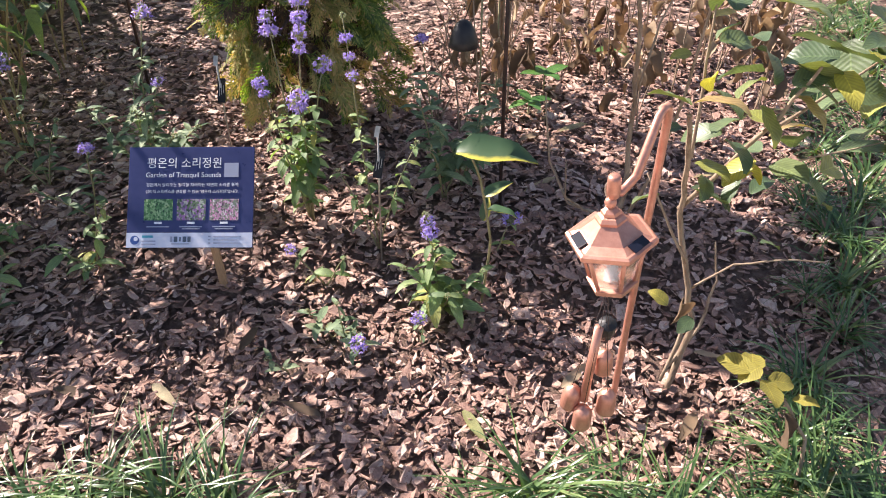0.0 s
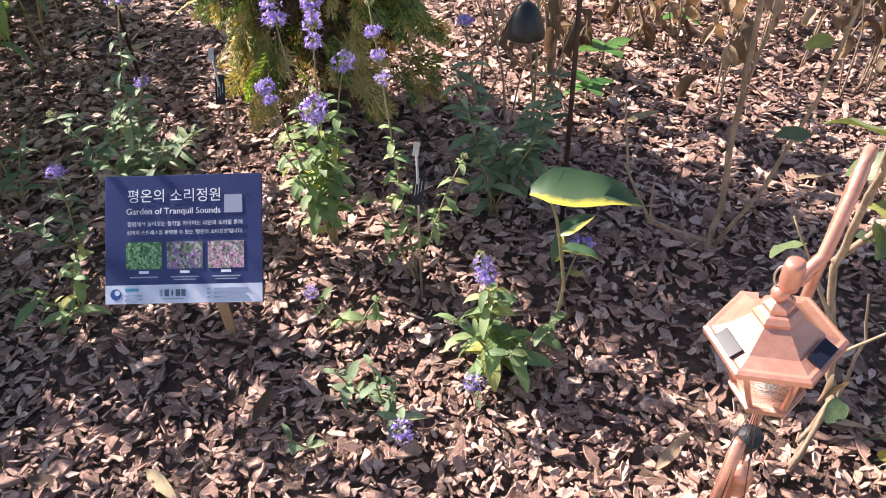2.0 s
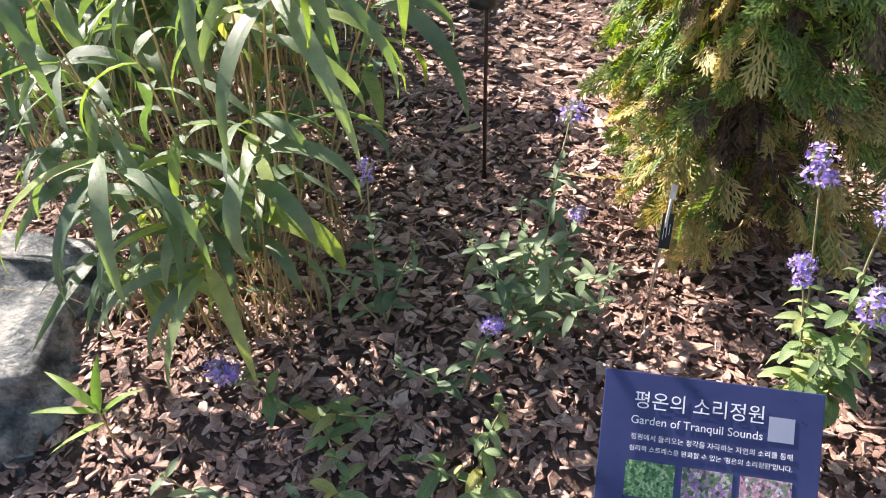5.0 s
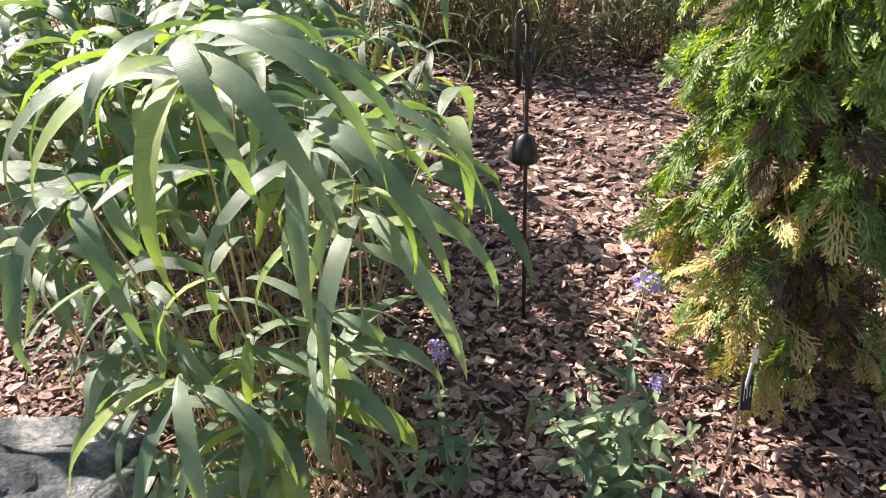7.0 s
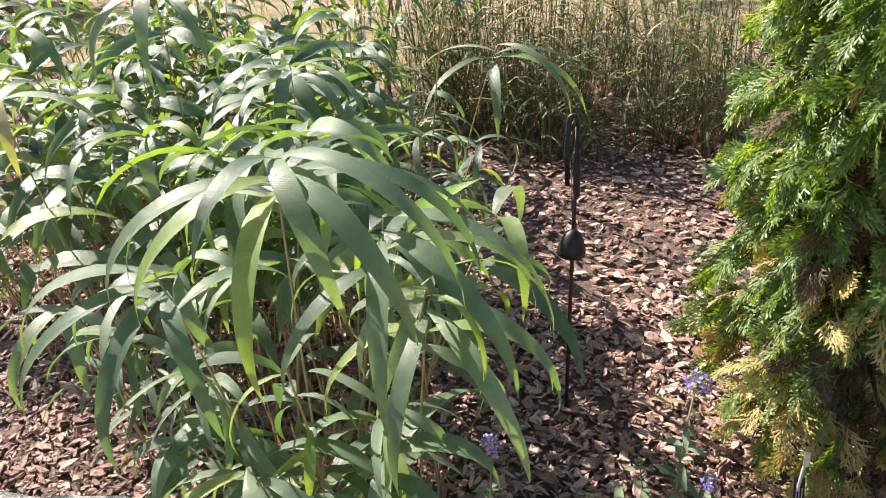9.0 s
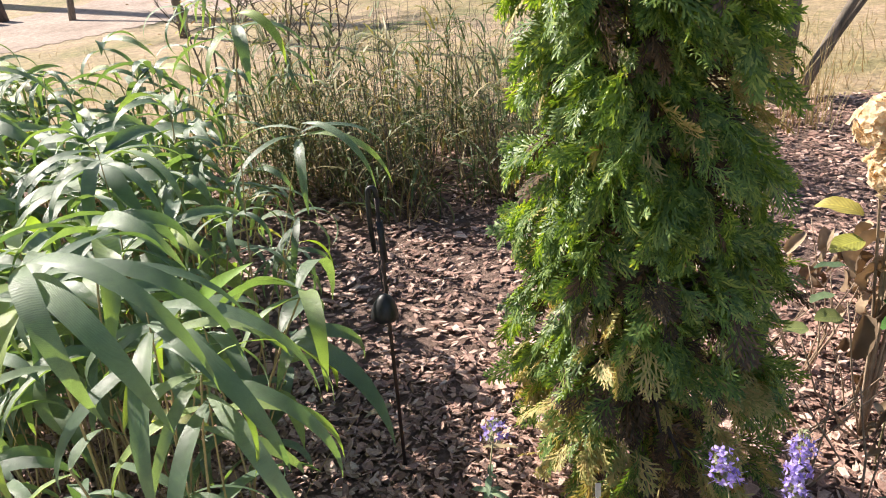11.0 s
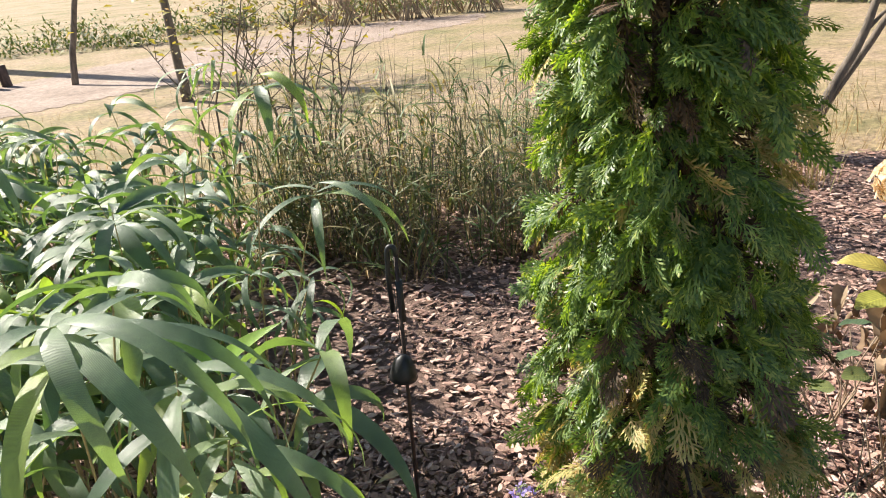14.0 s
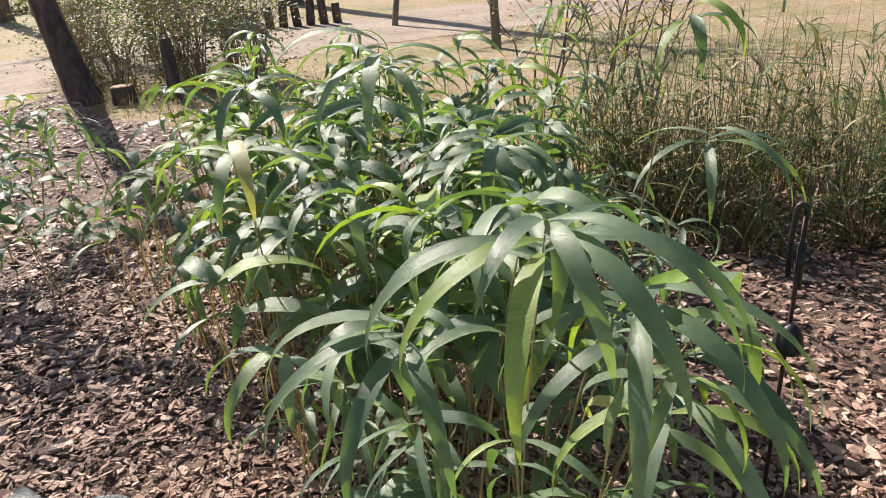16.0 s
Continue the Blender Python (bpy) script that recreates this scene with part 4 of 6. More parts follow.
    for bx, by, tx, ty, tz in ((-1.60, 2.12, -1.50, 2.00, 0.66), (-1.80, 2.12, -1.86, 1.98, 0.72), (-1.66, 2.02, -1.68, 1.88, 0.50), (-1.90, 2.10, -1.98, 1.98, 0.56), (-1.84, 2.02, -1.88, 1.90, 0.34), (-2.02, 2.18, -2.08, 2.08, 0.74)):
        arching_cane((bx, by), (tx, ty, tz), [(fill.uniform(0.55, 1.0), -90 + fill.uniform(-120, 120), fill.uniform(0.15, 0.28), fill.uniform(0.018, 0.031), fill.uniform(-10, 50), fill.uniform(-105, -40), fill.uniform(-30, 30)) for k in range(13)])
    # young shoot in the mulch by the rock
    arching_cane((-1.84, 1.68), (-1.835, 1.675, 0.08), [(0.9, 95, 0.13, 0.026, 70, 40, 0), (1.0, 165, 0.15, 0.024, 35, 5, 0), (0.8, 30, 0.12, 0.020, 50, 0, 0), (0.6, -120, 0.12, 0.018, 20, -10, 0), (0.9, -160, 0.14, 0.02, 25, -5, 0)], BAMBOO_BRIGHT, "young bright green bamboo shoot in mulch beside the rock")
    # slim taller cane whose last leaves hang over the mulch
    arching_cane((-1.64, 2.95), (-1.46, 2.80, 1.37), [
        (0.98, -70, 0.19, 0.036, 0, -98, 0), (1.0, -35, 0.21, 0.036, 16, -96, 8), (0.97, 10, 0.20, 0.030, 24, -70, 0), (0.95, 175, 0.22, 0.030, 16, -60, 0), (0.97, -120, 0.19, 0.032, 10, -94, 0), (0.96, 60, 0.20, 0.03, 26, -50, 0)])
    arching_cane((-1.62, 3.12), (-1.40, 3.04, 1.02), [
        (0.96, -10, 0.34, 0.034, 16, -74, 0), (1.0, -38, 0.34, 0.036, 14, -84, 6), (0.97, 15, 0.30, 0.030, 18, -60, 0), (0.95, -80, 0.28, 0.034, 6, -98, 0), (0.96, -140, 0.30, 0.032, 16, -70, 0), (0.98, 175, 0.26, 0.030, 20, -50, 0)])
    arching_cane((-1.50, 2.28), (-1.50, 2.25, 0.90), [(1.0, 25, 0.24, 0.036, 72, 50, 50), (0.97, 160, 0.18, 0.028, 50, 0, 0)], BAMBOO_BRIGHT, "dwarf bamboo cane with one upright bright green leaf")


def inside(x, y, poly):
    hit = False
    for (x1, y1), (x2, y2) in zip(poly, poly[1:] + poly[:1]):
        if (y1 > y) != (y2 > y) and x < (x2 - x1) * (y - y1) / (y2 - y1) + x1:
            hit = not hit
    return hit


def bamboo_stand():
    rnd.seed(21)
    front_canes()
    bamboo_cane(0.92, 0.24, -30, 2, BAMBOO_LONG, at(-1.60, 2.10), per=4, size=0.85, low=0.85, crown=True)
    bamboo_cane(0.78, 0.15, -60, 3, BAMBOO_LEAVES, at(-1.72, 2.06), per=5, size=0.75, low=0.25)
    bamboo_cane(0.70, 0.12, -120, 3, BAMBOO_LEAVES, at(-1.86, 2.14), per=5, size=0.8, low=0.25)
    bamboo_cane(0.55, 0.14, -60, 2, BAMBOO_LEAVES, at(-1.67, 2.02), per=5, size=0.7, low=0.2)
    bamboo_cane(0.36, 0.16, -95, 2, BAMBOO_LEAVES, at(-1.78, 1.98), per=3, size=0.75, low=0.6)
    poly = [(-1.55, 2.02), (-2.1, 2.25), (-2.6, 2.62), (-2.95, 3.0), (-4.1, 4.1), (-4.3, 5.3), (-2.6, 5.4), (-2.2, 4.4), (-1.9, 3.3), (-1.6, 2.6)]
    kinds = []
    for i in range(12):
        place = at(-2.0 - 0.22 * (i % 5), 2.6 + 0.18 * i)
        if i % 3 == 2:
            kinds.append(bamboo_cane(U(0.45, 0.75), U(0.06, 0.24), U(0, 360), 3, BAMBOO_LEAVES, place, per=4, low=0.3))
        else:
            kinds.append(bamboo_cane(U(0.62, 0.92), U(0.06, 0.24), U(0, 360), 2, BAMBOO_LEAVES, place, per=3, size=1.30, low=0.84, crown=True))
    count = 0
    while count < 138:
        x, y = U(-4.3, -1.3), U(2.0, 5.6)
        if inside(x, y, poly):
            count += 1
            copy_thing(rnd.choice(kinds), at(x, y, 0, U(0, 360), U(-6, 6), U(-6, 6), U(0.85, 1.18)))
    for x, y, k in ((-2.4, 2.35, 0.6), (-2.2, 2.3, 0.55), (-3.75, 3.1, 0.8), (-3.95, 3.35, 0.8), (-4.2, 3.2, 0.8), (-3.7, 3.4, 0.9), (-3.4, 3.2, 0.85), (-4.4, 3.3, 0.75), (-4.7, 3.8, 0.85), (-5.0, 3.6, 0.9), (-4.6, 3.5, 0.8), (-5.3, 4.1, 0.95), (-5.1, 3.9, 0.8), (-5.6, 4.3, 0.9), (-4.9, 3.3, 1.0), (-5.2, 3.5, 1.0), (-4.7, 3.2, 0.9), (-5.5, 3.8, 1.05), (-5.8, 4.0, 1.0)):
        copy_thing(kinds[int(k * 20) % 12], at(x, y, 0, U(0, 360), 0, 0, k))
    for x, y, k in ((-1.78, 2.52, 0.92), (-1.95, 2.62, 1.0), (-1.72, 2.78, 0.88), (-2.05, 2.86, 1.0), (-1.86, 3.02, 0.95), (-2.12, 3.2, 1.05), (-1.80, 2.66, 0.8), (-2.2, 2.5, 0.9), (-2.35, 2.75, 1.05), (-2.5, 2.95, 1.1), (-2.15, 3.5, 1.1), (-2.4, 3.4, 1.15), (-2.75, 3.2, 1.15), (-2.9, 3.5, 1.2), (-2.6, 3.7, 1.15), (-3.2, 3.3, 1.1)):
        copy_thing(kinds[int(x * -37) % 12], at(x, y, 0, U(0, 360), U(-6, 6), U(-6, 6), k))
    # taller canes at the back
    for x, y, h, az in ((-2.35, 4.6, 1.18, -20), (-1.95, 3.8, 0.55, -5), (-1.78, 3.25, 0.50, 10), (-2.5, 5.2, 1.1, 30), (-1.95, 3.6, 0.66, 20), (-2.25, 4.6, 0.85, 0), (-2.15, 3.45, 0.72, 40), (-2.05, 4.95, 0.85, 15), (-2.3, 4.2, 0.8, 60), (-1.74, 2.3, 0.88, -20), (-1.82, 2.95, 0.80, -5), (-1.68, 3.05, 0.72, 5), (-3.75, 3.35, 0.92, 200), (-3.2, 4.9, 1.05, 200), (-3.6, 4.4, 1.1, 160), (-2.7, 3.9, 1.0, 90)):
        bamboo_cane(h, 0.22, az, 2, BAMBOO_LONG, at(x, y), per=4, size=0.9, low=0.85, crown=True)


# ---- the white cedar ----
def cedar_frond(size):
    """A flat fan along +x: a bent rib with alternate side twigs, each set with blunt fingers of scale leaves."""
    g = Geo()
    bend = U(0.15, 0.45)
    side = np.array((0, 1.0, 0))

    def strip(p, d, L, w):
        d = d / np.linalg.norm(d)
        q = np.cross(d, (0, 0, 1.0))
        q = q / (np.linalg.norm(q) + 1e-6)
        m = p + d * L * 0.75 + np.array((0, 0, U(-0.10, 0.08) * L))
        t = p + d * L + np.array((0, 0, -0.16 * L))
        g.add([p - q * w * 0.35, m - q * w * 0.5, t, m + q * w * 0.5, p + q * w * 0.35], [(0, 1, 2, 3, 4)])

    def rib(s):
        return np.array((size * s * (1 - 0.15 * bend * s), 0, -bend * size * s * s))

    n = 5
    for i in range(n):
        strip(rib(i / n), rib((i + 1.2) / n) - rib(i / n), size * 1.2 / n, 0.0042)
    for i in range(1, n + 1):
        s = i / (n + 0.5)
        p = rib(s)
        along_rib = rib(min(1, s + 0.1)) - rib(s - 0.05)
        along_rib = along_rib / np.linalg.norm(along_rib)
        L = size * 0.50 * (1 - 0.58 * s) * U(0.75, 1.25)
        for k in (-1, 1):
            a = radians(U(22, 40)) * k
            d = along_rib * math.cos(a) + side * math.sin(a)
            strip(p, d, L, 0.0042)
            for j, c in enumerate((0.34, 0.66)):
                for e in (-1, 1):
                    b0 = a + radians(30) * e + U(-0.15, 0.15)
                    d2 = along_rib * math.cos(b0) + side * math.sin(b0) + np.array((0, 0, U(-0.3, 0.2)))
                    strip(p + d * L * c, d2, max(0.012, L * (0.60 - 0.10 * j)), 0.0040)
    return np.concatenate(g.v), g.f


def white_cedar():
    cx, cy, top = -0.505, 2.56, 2.15
    s = thing("white_cedar", at(cx, cy), "columnar white cedar with dense drooping green fronds", "conifer tree")
    pts = [(0, 0, -0.1), (0.01, 0, 0.5), (-0.04, 0.01, 1.2), (-0.08, 0, 2.0)]
    v, f = tube(pts, [0.045, 0.038, 0.024, 0.006], 8)
    put("trunk", Geo().add(v, f).mesh("trunk", TRUNK), s)
    g = Geo()
    rnd.seed(33)
    fronds = [cedar_frond(U(0.075, 0.115)) for i in range(10)]

    def radius(z):
        k = z / top
        return 0.350 * (0.88 + 0.12 * smooth01(z / 0.35)) * (1 - 0.43 * k - 0.45 * max(0, (k - 0.65) / 0.35) ** 1.6)

    def spray(p, az, droop, roll, size, mat):
        fv, ff = rnd.choice(fronds)
        m = pose(*p, 0, 0, az) @ pose(0, 0, 0, roll, droop, 0) @ Matrix.Scale(size, 4)
        g.add(fv, ff, None, m, mat)

    def axis(z):
        return -0.085 * z / top

    # the ends of the limbs: overhanging plumes of upright fans, with deep hollows between them
    count = 285
    for i in range(count):
        z0 = 0.18 + (top - 0.18) * ((i + U(0, 1)) / count) ** 0.95
        a0 = 2.39996 * i + U(-0.35, 0.35)
        deep = rnd.random()
        r0 = radius(z0) * (U(0.46, 0.62) if deep < 0.25 else U(0.74, 0.88) if deep < 0.45 else U(0.94, 1.12))
        dried = rnd.random() < (0.85 if z0 < 0.52 else 0.12 if z0 < 0.8 else 0.02)
        turn = (a0 + 1.48 + math.pi) % (2 * math.pi) - math.pi
        if z0 < 0.62 and abs(turn) < 0.30:
            r0 *= 0.55
            if i % 4:
                continue
        hang = U(18, 58) if z0 < 1.35 else U(-10, 50)
        swing = U(-22, 22)
        reach = U(0.8, 1.25)
        for k in range(15):
            q = k / 14
            # along the limb from inside out, sinking towards the tip
            r = r0 - 0.115 + 0.085 * q * reach
            z = z0 + 0.035 - 0.075 * q * q * reach + rnd.gauss(0, 0.016)
            a = a0 + rnd.gauss(0, 0.030) / max(r, 0.05)
            p = (r * math.cos(a) + axis(z), r * math.sin(a), max(0.10, z))
            mat = 1 if rnd.random() < (0.75 if dried else 0.03) else 2 if rnd.random() < (0.16 if z0 < 0.9 else 0.03) else 0
            spray(p, math.degrees(a0) + swing + rnd.gauss(0, 24), hang * (0.55 + 0.5 * q) + rnd.gauss(0, 14), rnd.gauss(0, 48), U(0.78, 1.18), mat)
    # inside: a few green sprays, mostly dark brown ones, part dead foliage, part painted shade
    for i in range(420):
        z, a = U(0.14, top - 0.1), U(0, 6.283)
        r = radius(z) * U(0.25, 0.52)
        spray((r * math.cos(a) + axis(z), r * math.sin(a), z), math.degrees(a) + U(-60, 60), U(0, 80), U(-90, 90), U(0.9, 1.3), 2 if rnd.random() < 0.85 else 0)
    for i in range(46):
        z, a = U(0.08, 1.8), U(0, 6.28)
        r = radius(z) * 0.8
        v, f = tube([(0, 0, z * 0.95), (r * 0.5 * math.cos(a), r * 0.5 * math.sin(a), z * 0.97 + 0.05), (r * math.cos(a), r * math.sin(a), z + 0.02)], [0.009, 0.006, 0.003], 5)
        put("limb", Geo().add(v, f).mesh("limb", TRUNK), s)
    put("crown", g.mesh("crown", CEDAR, CEDAR_DRY, CEDAR_DEAD_SHADE, smooth=False), s)


# ---- lilyturf ----
def lilyturf():
    meshes = []
    for k in range(6):
        g = Geo()
        for i in range(46):
            v, f, uv = blade(U(0.15, 0.32), U(0.006, 0.010), U(45, 85), U(-60, 10), 5, 0.2, "grass")
            g.add(v, f, uv, pose(U(-0.03, 0.03), U(-0.03, 0.03), -0.01, 0, 0, U(0, 360)))
        meshes.append(g.mesh("lilyturf", LILYTURF))

    def clump(x, y, s):
        ob = put("lilyturf_clump", rnd.choice(meshes), None, at(x, y, 0, U(0, 360), 0, 0, s))
        tagged(ob, "tuft of dark green strap-leaved lilyturf at the bed's edge", "grass", "lilyturf edging", "stuff")

    x = -1.5
    while x < 0.98:
        if not -0.42 < x < -0.04:
            clump(x, U(0.90, 1.02), U(0.78, 1.08))
            if rnd.random() < 0.8:
                clump(x + U(-0.06, 0.06), U(0.76, 0.90), U(0.8, 1.0))
        x += U(0.11, 0.17)
    for i in range(18):
        y = 0.84 + 0.16 * i
        edge = 1.02 + 0.42 * (y - 1.0)
        clump(edge - U(0.08, 0.22), y + U(-0.03, 0.03), U(0.75, 1.1))
        if rnd.random() < 0.85:
            clump(edge - U(0.22, 0.36), y + U(-0.05, 0.05), U(0.6, 0.85))


# ---- broad-leaved sapling beside the lantern ----
TWO_TONE = leaf_mesh("two_tone_leaf", two, length=0.135, width=0.050, rise=16, fall=-30, segs=10, fold=0.5, shape="lance", wave=0.07)
YELLOW_LEAVES = [leaf_mesh("yellow_leaf", YELLOW, length=U(0.06, 0.09), width=U(0.055, 0.07), rise=U(-5, 20), fall=U(-40, -5), segs=5, fold=0.2, shape="ovate", wave=0.06) for i in range(3)]
BROAD_LEAVES = [leaf_mesh("broad_leaf", BROAD, length=U(0.085, 0.12), width=U(0.055, 0.08), rise=U(-5, 20), fall=U(-40, -5), segs=6, fold=0.22, shape="ovate", wave=0.05) for i in range(6)]
WITHERED = [leaf_mesh("withered_leaf", DRY_LEAF, length=U(0.07, 0.13), width=U(0.028, 0.055), rise=U(-50, 10), fall=U(-170, -80), segs=7, fold=U(0.5, 1.6), shape="ovate" if i % 2 else "lance", wave=U(0.10, 0.22), twist=U(-110, 110)) for i in range(8)]
FRESH_LEAVES = [leaf_mesh("fresh_leaf", FRESH, length=U(0.09, 0.12), width=U(0.05, 0.065), rise=U(0, 15), fall=U(-30, -5), segs=6, fold=0.15, shape="ovate", wave=0.03) for i in range(3)]


def branchy(name, base, lines, mat, label, category, group=""):
    """A woody plant: a thing with one tube for each stem; points are given in world metres."""
    s = thing(name, pose(*base), label, category, group)
    inv = s.matrix_basis.inverted()
    for pts, r0, r1 in lines:
        p = [tuple(inv @ Vector(q)) for q in pts]
        fine = []
        for i in range(len(p) - 1):
            for k in range(3):
                w = k / 3
                j = min(0.5 * r0, 0.012)
                fine.append(tuple(a + (b - a) * w + (U(-j, j) if k else 0) for a, b in zip(p[i], p[i + 1])))
        fine.append(p[-1])
        v, f = tube(fine, np.linspace(r0, r1, len(fine)), 7)
        put("stem", Geo().add(v, f).mesh("stem", mat), s)
    return s, inv


def sapling():
    b = (0.555, 1.30, gz(0.555, 1.30) - 0.03)
    lines = [
        ([b, (0.60, 1.33, 0.10), (0.575, 1.345, 0.22), (0.52, 1.36, 0.43), (0.50, 1.32, 0.58), (0.455, 1.24, 0.735)], 0.0088, 0.005),
        ([(0.555, 1.345, 0.30), (0.50, 1.36, 0.40), (0.44, 1.38, 0.52)], 0.004, 0.002),
        ([(0.515, 1.36, 0.44), (0.60, 1.36, 0.56), (0.66, 1.33, 0.68), (0.70, 1.31, 0.80)], 0.006, 0.003),
        ([(0.66, 1.33, 0.66), (0.76, 1.38, 0.70), (0.88, 1.39, 0.80)], 0.004, 0.002),
        ([(0.62, 1.36, 0.52), (0.74, 1.39, 0.54), (0.90, 1.37, 0.60)], 0.003, 0.0015),
        ([(0.575, 1.345, 0.22), (0.66, 1.34, 0.30), (0.76, 1.32, 0.33), (0.84, 1.30, 0.34)], 0.003, 0.0015),
        ([(0.60, 1.33, 0.12), (0.56, 1.28, 0.16), (0.52, 1.24, 0.02)], 0.007, 0.004),
        ([(0.56, 1.31, 0.0), (0.63, 1.36, 0.08), (0.66, 1.40, 0.20), (0.64, 1.42, 0.30)], 0.005, 0.002),
        ([(0.50, 1.31, 0.60), (0.50, 1.33, 0.74), (0.49, 1.33, 0.92)], 0.004, 0.002),
    ]
    s, inv = branchy("yellowing_sapling", b, lines, TWIG, "leggy sapling with broad yellowing green leaves", "shrub")
    spots = [(0.455, 1.24, 0.755, 160, 1.0), (0.46, 1.24, 0.76, -10, 1.1), (0.49, 1.26, 0.80, 100, 0.8), (0.50, 1.30, 0.85, 20, 0.9), (0.52, 1.31, 0.90, 60, 1.1), (0.53, 1.30, 0.88, 200, 0.7),
             (0.60, 1.32, 0.78, 170, 1.1), (0.66, 1.31, 0.80, 20, 1.25), (0.70, 1.31, 0.83, -30, 1.25), (0.62, 1.34, 0.70, -60, 1.0), (0.58, 1.36, 0.61, -80, 1.1), (0.52, 1.34, 0.57, -50, 1.0),
             (0.55, 1.35, 0.53, -100, 0.9), (0.60, 1.37, 0.56, 10, 1.0), (0.53, 1.35, 0.50, -20, 1.2), (0.47, 1.37, 0.47, 190, 0.8), (0.66, 1.36, 0.48, 20, 0.9), (0.70, 1.33, 0.37, 10, 0.7),
             (0.50, 1.25, 0.26, 150, 0.7), (0.56, 1.25, 0.22, 220, 0.6), (0.65, 1.33, 0.66, 120, 0.9), (0.57, 1.33, 0.72, 30, 0.9), (0.72, 1.36, 0.62, 80, 1.0), (0.78, 1.36, 0.72, 0, 1.0), (0.74, 1.34, 0.80, 150, 1.2), (0.80, 1.33, 0.80, 10, 1.3), (0.64, 1.35, 0.74, 100, 1.2), (0.60, 1.36, 0.66, -140, 1.1), (0.56, 1.34, 0.64, 160, 1.0), (0.68, 1.35, 0.56, -40, 1.1), (0.58, 1.30, 0.92, -20, 1.2), (0.52, 1.28, 0.95, 120, 1.1), (0.84, 1.36, 0.66, 20, 1.2), (0.88, 1.38, 0.74, -60, 1.3), (0.83, 1.40, 0.56, -30, 1.2), (0.90, 1.36, 0.60, 10, 1.1), (0.86, 1.42, 0.82, 60, 1.3), (0.78, 1.40, 0.50, -80, 1.1), (0.92, 1.40, 0.86, -10, 1.3), (0.80, 1.44, 0.90, 100, 1.2)]
    more = random.Random(17)
    spots += [(x + more.uniform(-0.05, 0.05), y + more.uniform(-0.05, 0.05), z + more.uniform(-0.05, 0.05), more.uniform(0, 360), k * more.uniform(0.8, 1.1)) for x, y, z, a, k in spots if x > 0.58]
    for x, y, z, a, k in spots:
        leaf_at("leaf", rnd.choice(BROAD_LEAVES), s, inv @ Vector((x, y, z)), a + U(-20, 20), U(-40, 30), k * 0.82, U(-45, 45))
    leaf_at("withered_leaf", rnd.choice(WITHERED), s, inv @ Vector((0.53, 1.25, 0.26)), 40, 0, 0.7, 10)
    # yellow shoot low beside the lilyturf
    b = (0.80, 1.02, gz(0.80, 1.02) - 0.02)
    s, inv = branchy("yellow_shoot", b, [([b, (0.79, 1.05, 0.05), (0.74, 1.11, 0.12), (0.68, 1.15, 0.15)], 0.005, 0.003)], TWIG, "low woody shoot with lobed yellow leaves", "shrub")
    for x, y, z, a, k in ((0.68, 1.15, 0.155, 150, 0.95), (0.68, 1.15, 0.155, 70, 0.9), (0.70, 1.13, 0.15, -80, 0.9), (0.71, 1.13, 0.15, 0, 0.8), (0.70, 1.16, 0.16, 210, 0.8), (0.76, 1.10, 0.12, -20, 0.7)):
        leaf_at("leaf", rnd.choice(YELLOW_LEAVES), s, inv @ Vector((x, y, z)), a, U(-10, 20), k, U(-20, 20))
    leaf_at("withered_leaf", rnd.choice(WITHERED), s, inv @ Vector((0.74, 1.08, 0.10)), -70, 0, 0.8, 0)
    # bare stems behind
    b = (0.50, 1.84, gz(0.50, 1.84) - 0.02)
    lines = [([b, (0.53, 1.88, 0.12), (0.52, 1.90, 0.35), (0.50, 1.86, 0.55), (0.47, 1.84, 0.80), (0.46, 1.86, 1.0)], 0.009, 0.004), ([(0.52, 1.85, 0.02), (0.58, 1.80, 0.25), (0.60, 1.74, 0.50), (0.62, 1.72, 0.85)], 0.006, 0.003),
             ([(0.50, 1.84, 0.05), (0.36, 1.86, 0.10), (0.30, 1.90, 0.22), (0.28, 1.94, 0.42)], 0.006, 0.002), ([(0.40, 1.85, 0.09), (0.34, 1.80, 0.16), (0.33, 1.78, 0.30)], 0.004, 0.0015), ([(0.52, 1.89, 0.45), (0.56, 1.93, 0.62), (0.62, 1.98, 0.72)], 0.004, 0.0015)]
    s, inv = branchy("bare_shrub", b, lines, TWIG, "thin bare woody shrub stems in mulch", "shrub", "bare shrubs")
    for x, y, z, a, k in ((0.46, 1.86, 0.78, 200, 1.0), (0.40, 1.84, 0.82, 150, 0.9), (0.60, 1.75, 0.62, 190, 0.6), (0.62, 1.72, 0.72, 10, 0.6), (0.61, 1.74, 0.42, 180, 0.7)):
        leaf_at("leaf", rnd.choice(BROAD_LEAVES), s, inv @ Vector((x, y, z)), a, U(-10, 20), k, U(-20, 20))
    # big two-tone leaf on its own low stem
    b = (0.10, 1.60, gz(0.10, 1.60) - 0.02)
    s, inv = branchy("big_leaved_seedling", b, [([b, (0.12, 1.55, 0.2), (0.09, 1.50, 0.42), (0.06, 1.48, 0.52)], 0.004, 0.0025)], STEM, "seedling with large two-tone green and yellow leaves", "shrub")
    for x, y, z, a, k, p, r in ((0.035, 1.425, 0.545, -10, 1.36, 2, 24), (0.10, 1.55, 0.34, 15, 0.62, 25, 30), (0.11, 1.56, 0.29, -15, 0.62, 0, 0), (0.10, 1.57, 0.25, 70, 0.55, 60, 20)):
        leaf_at("leaf", TWO_TONE, s, inv @ Vector((x, y, z)), a, p, k, r)


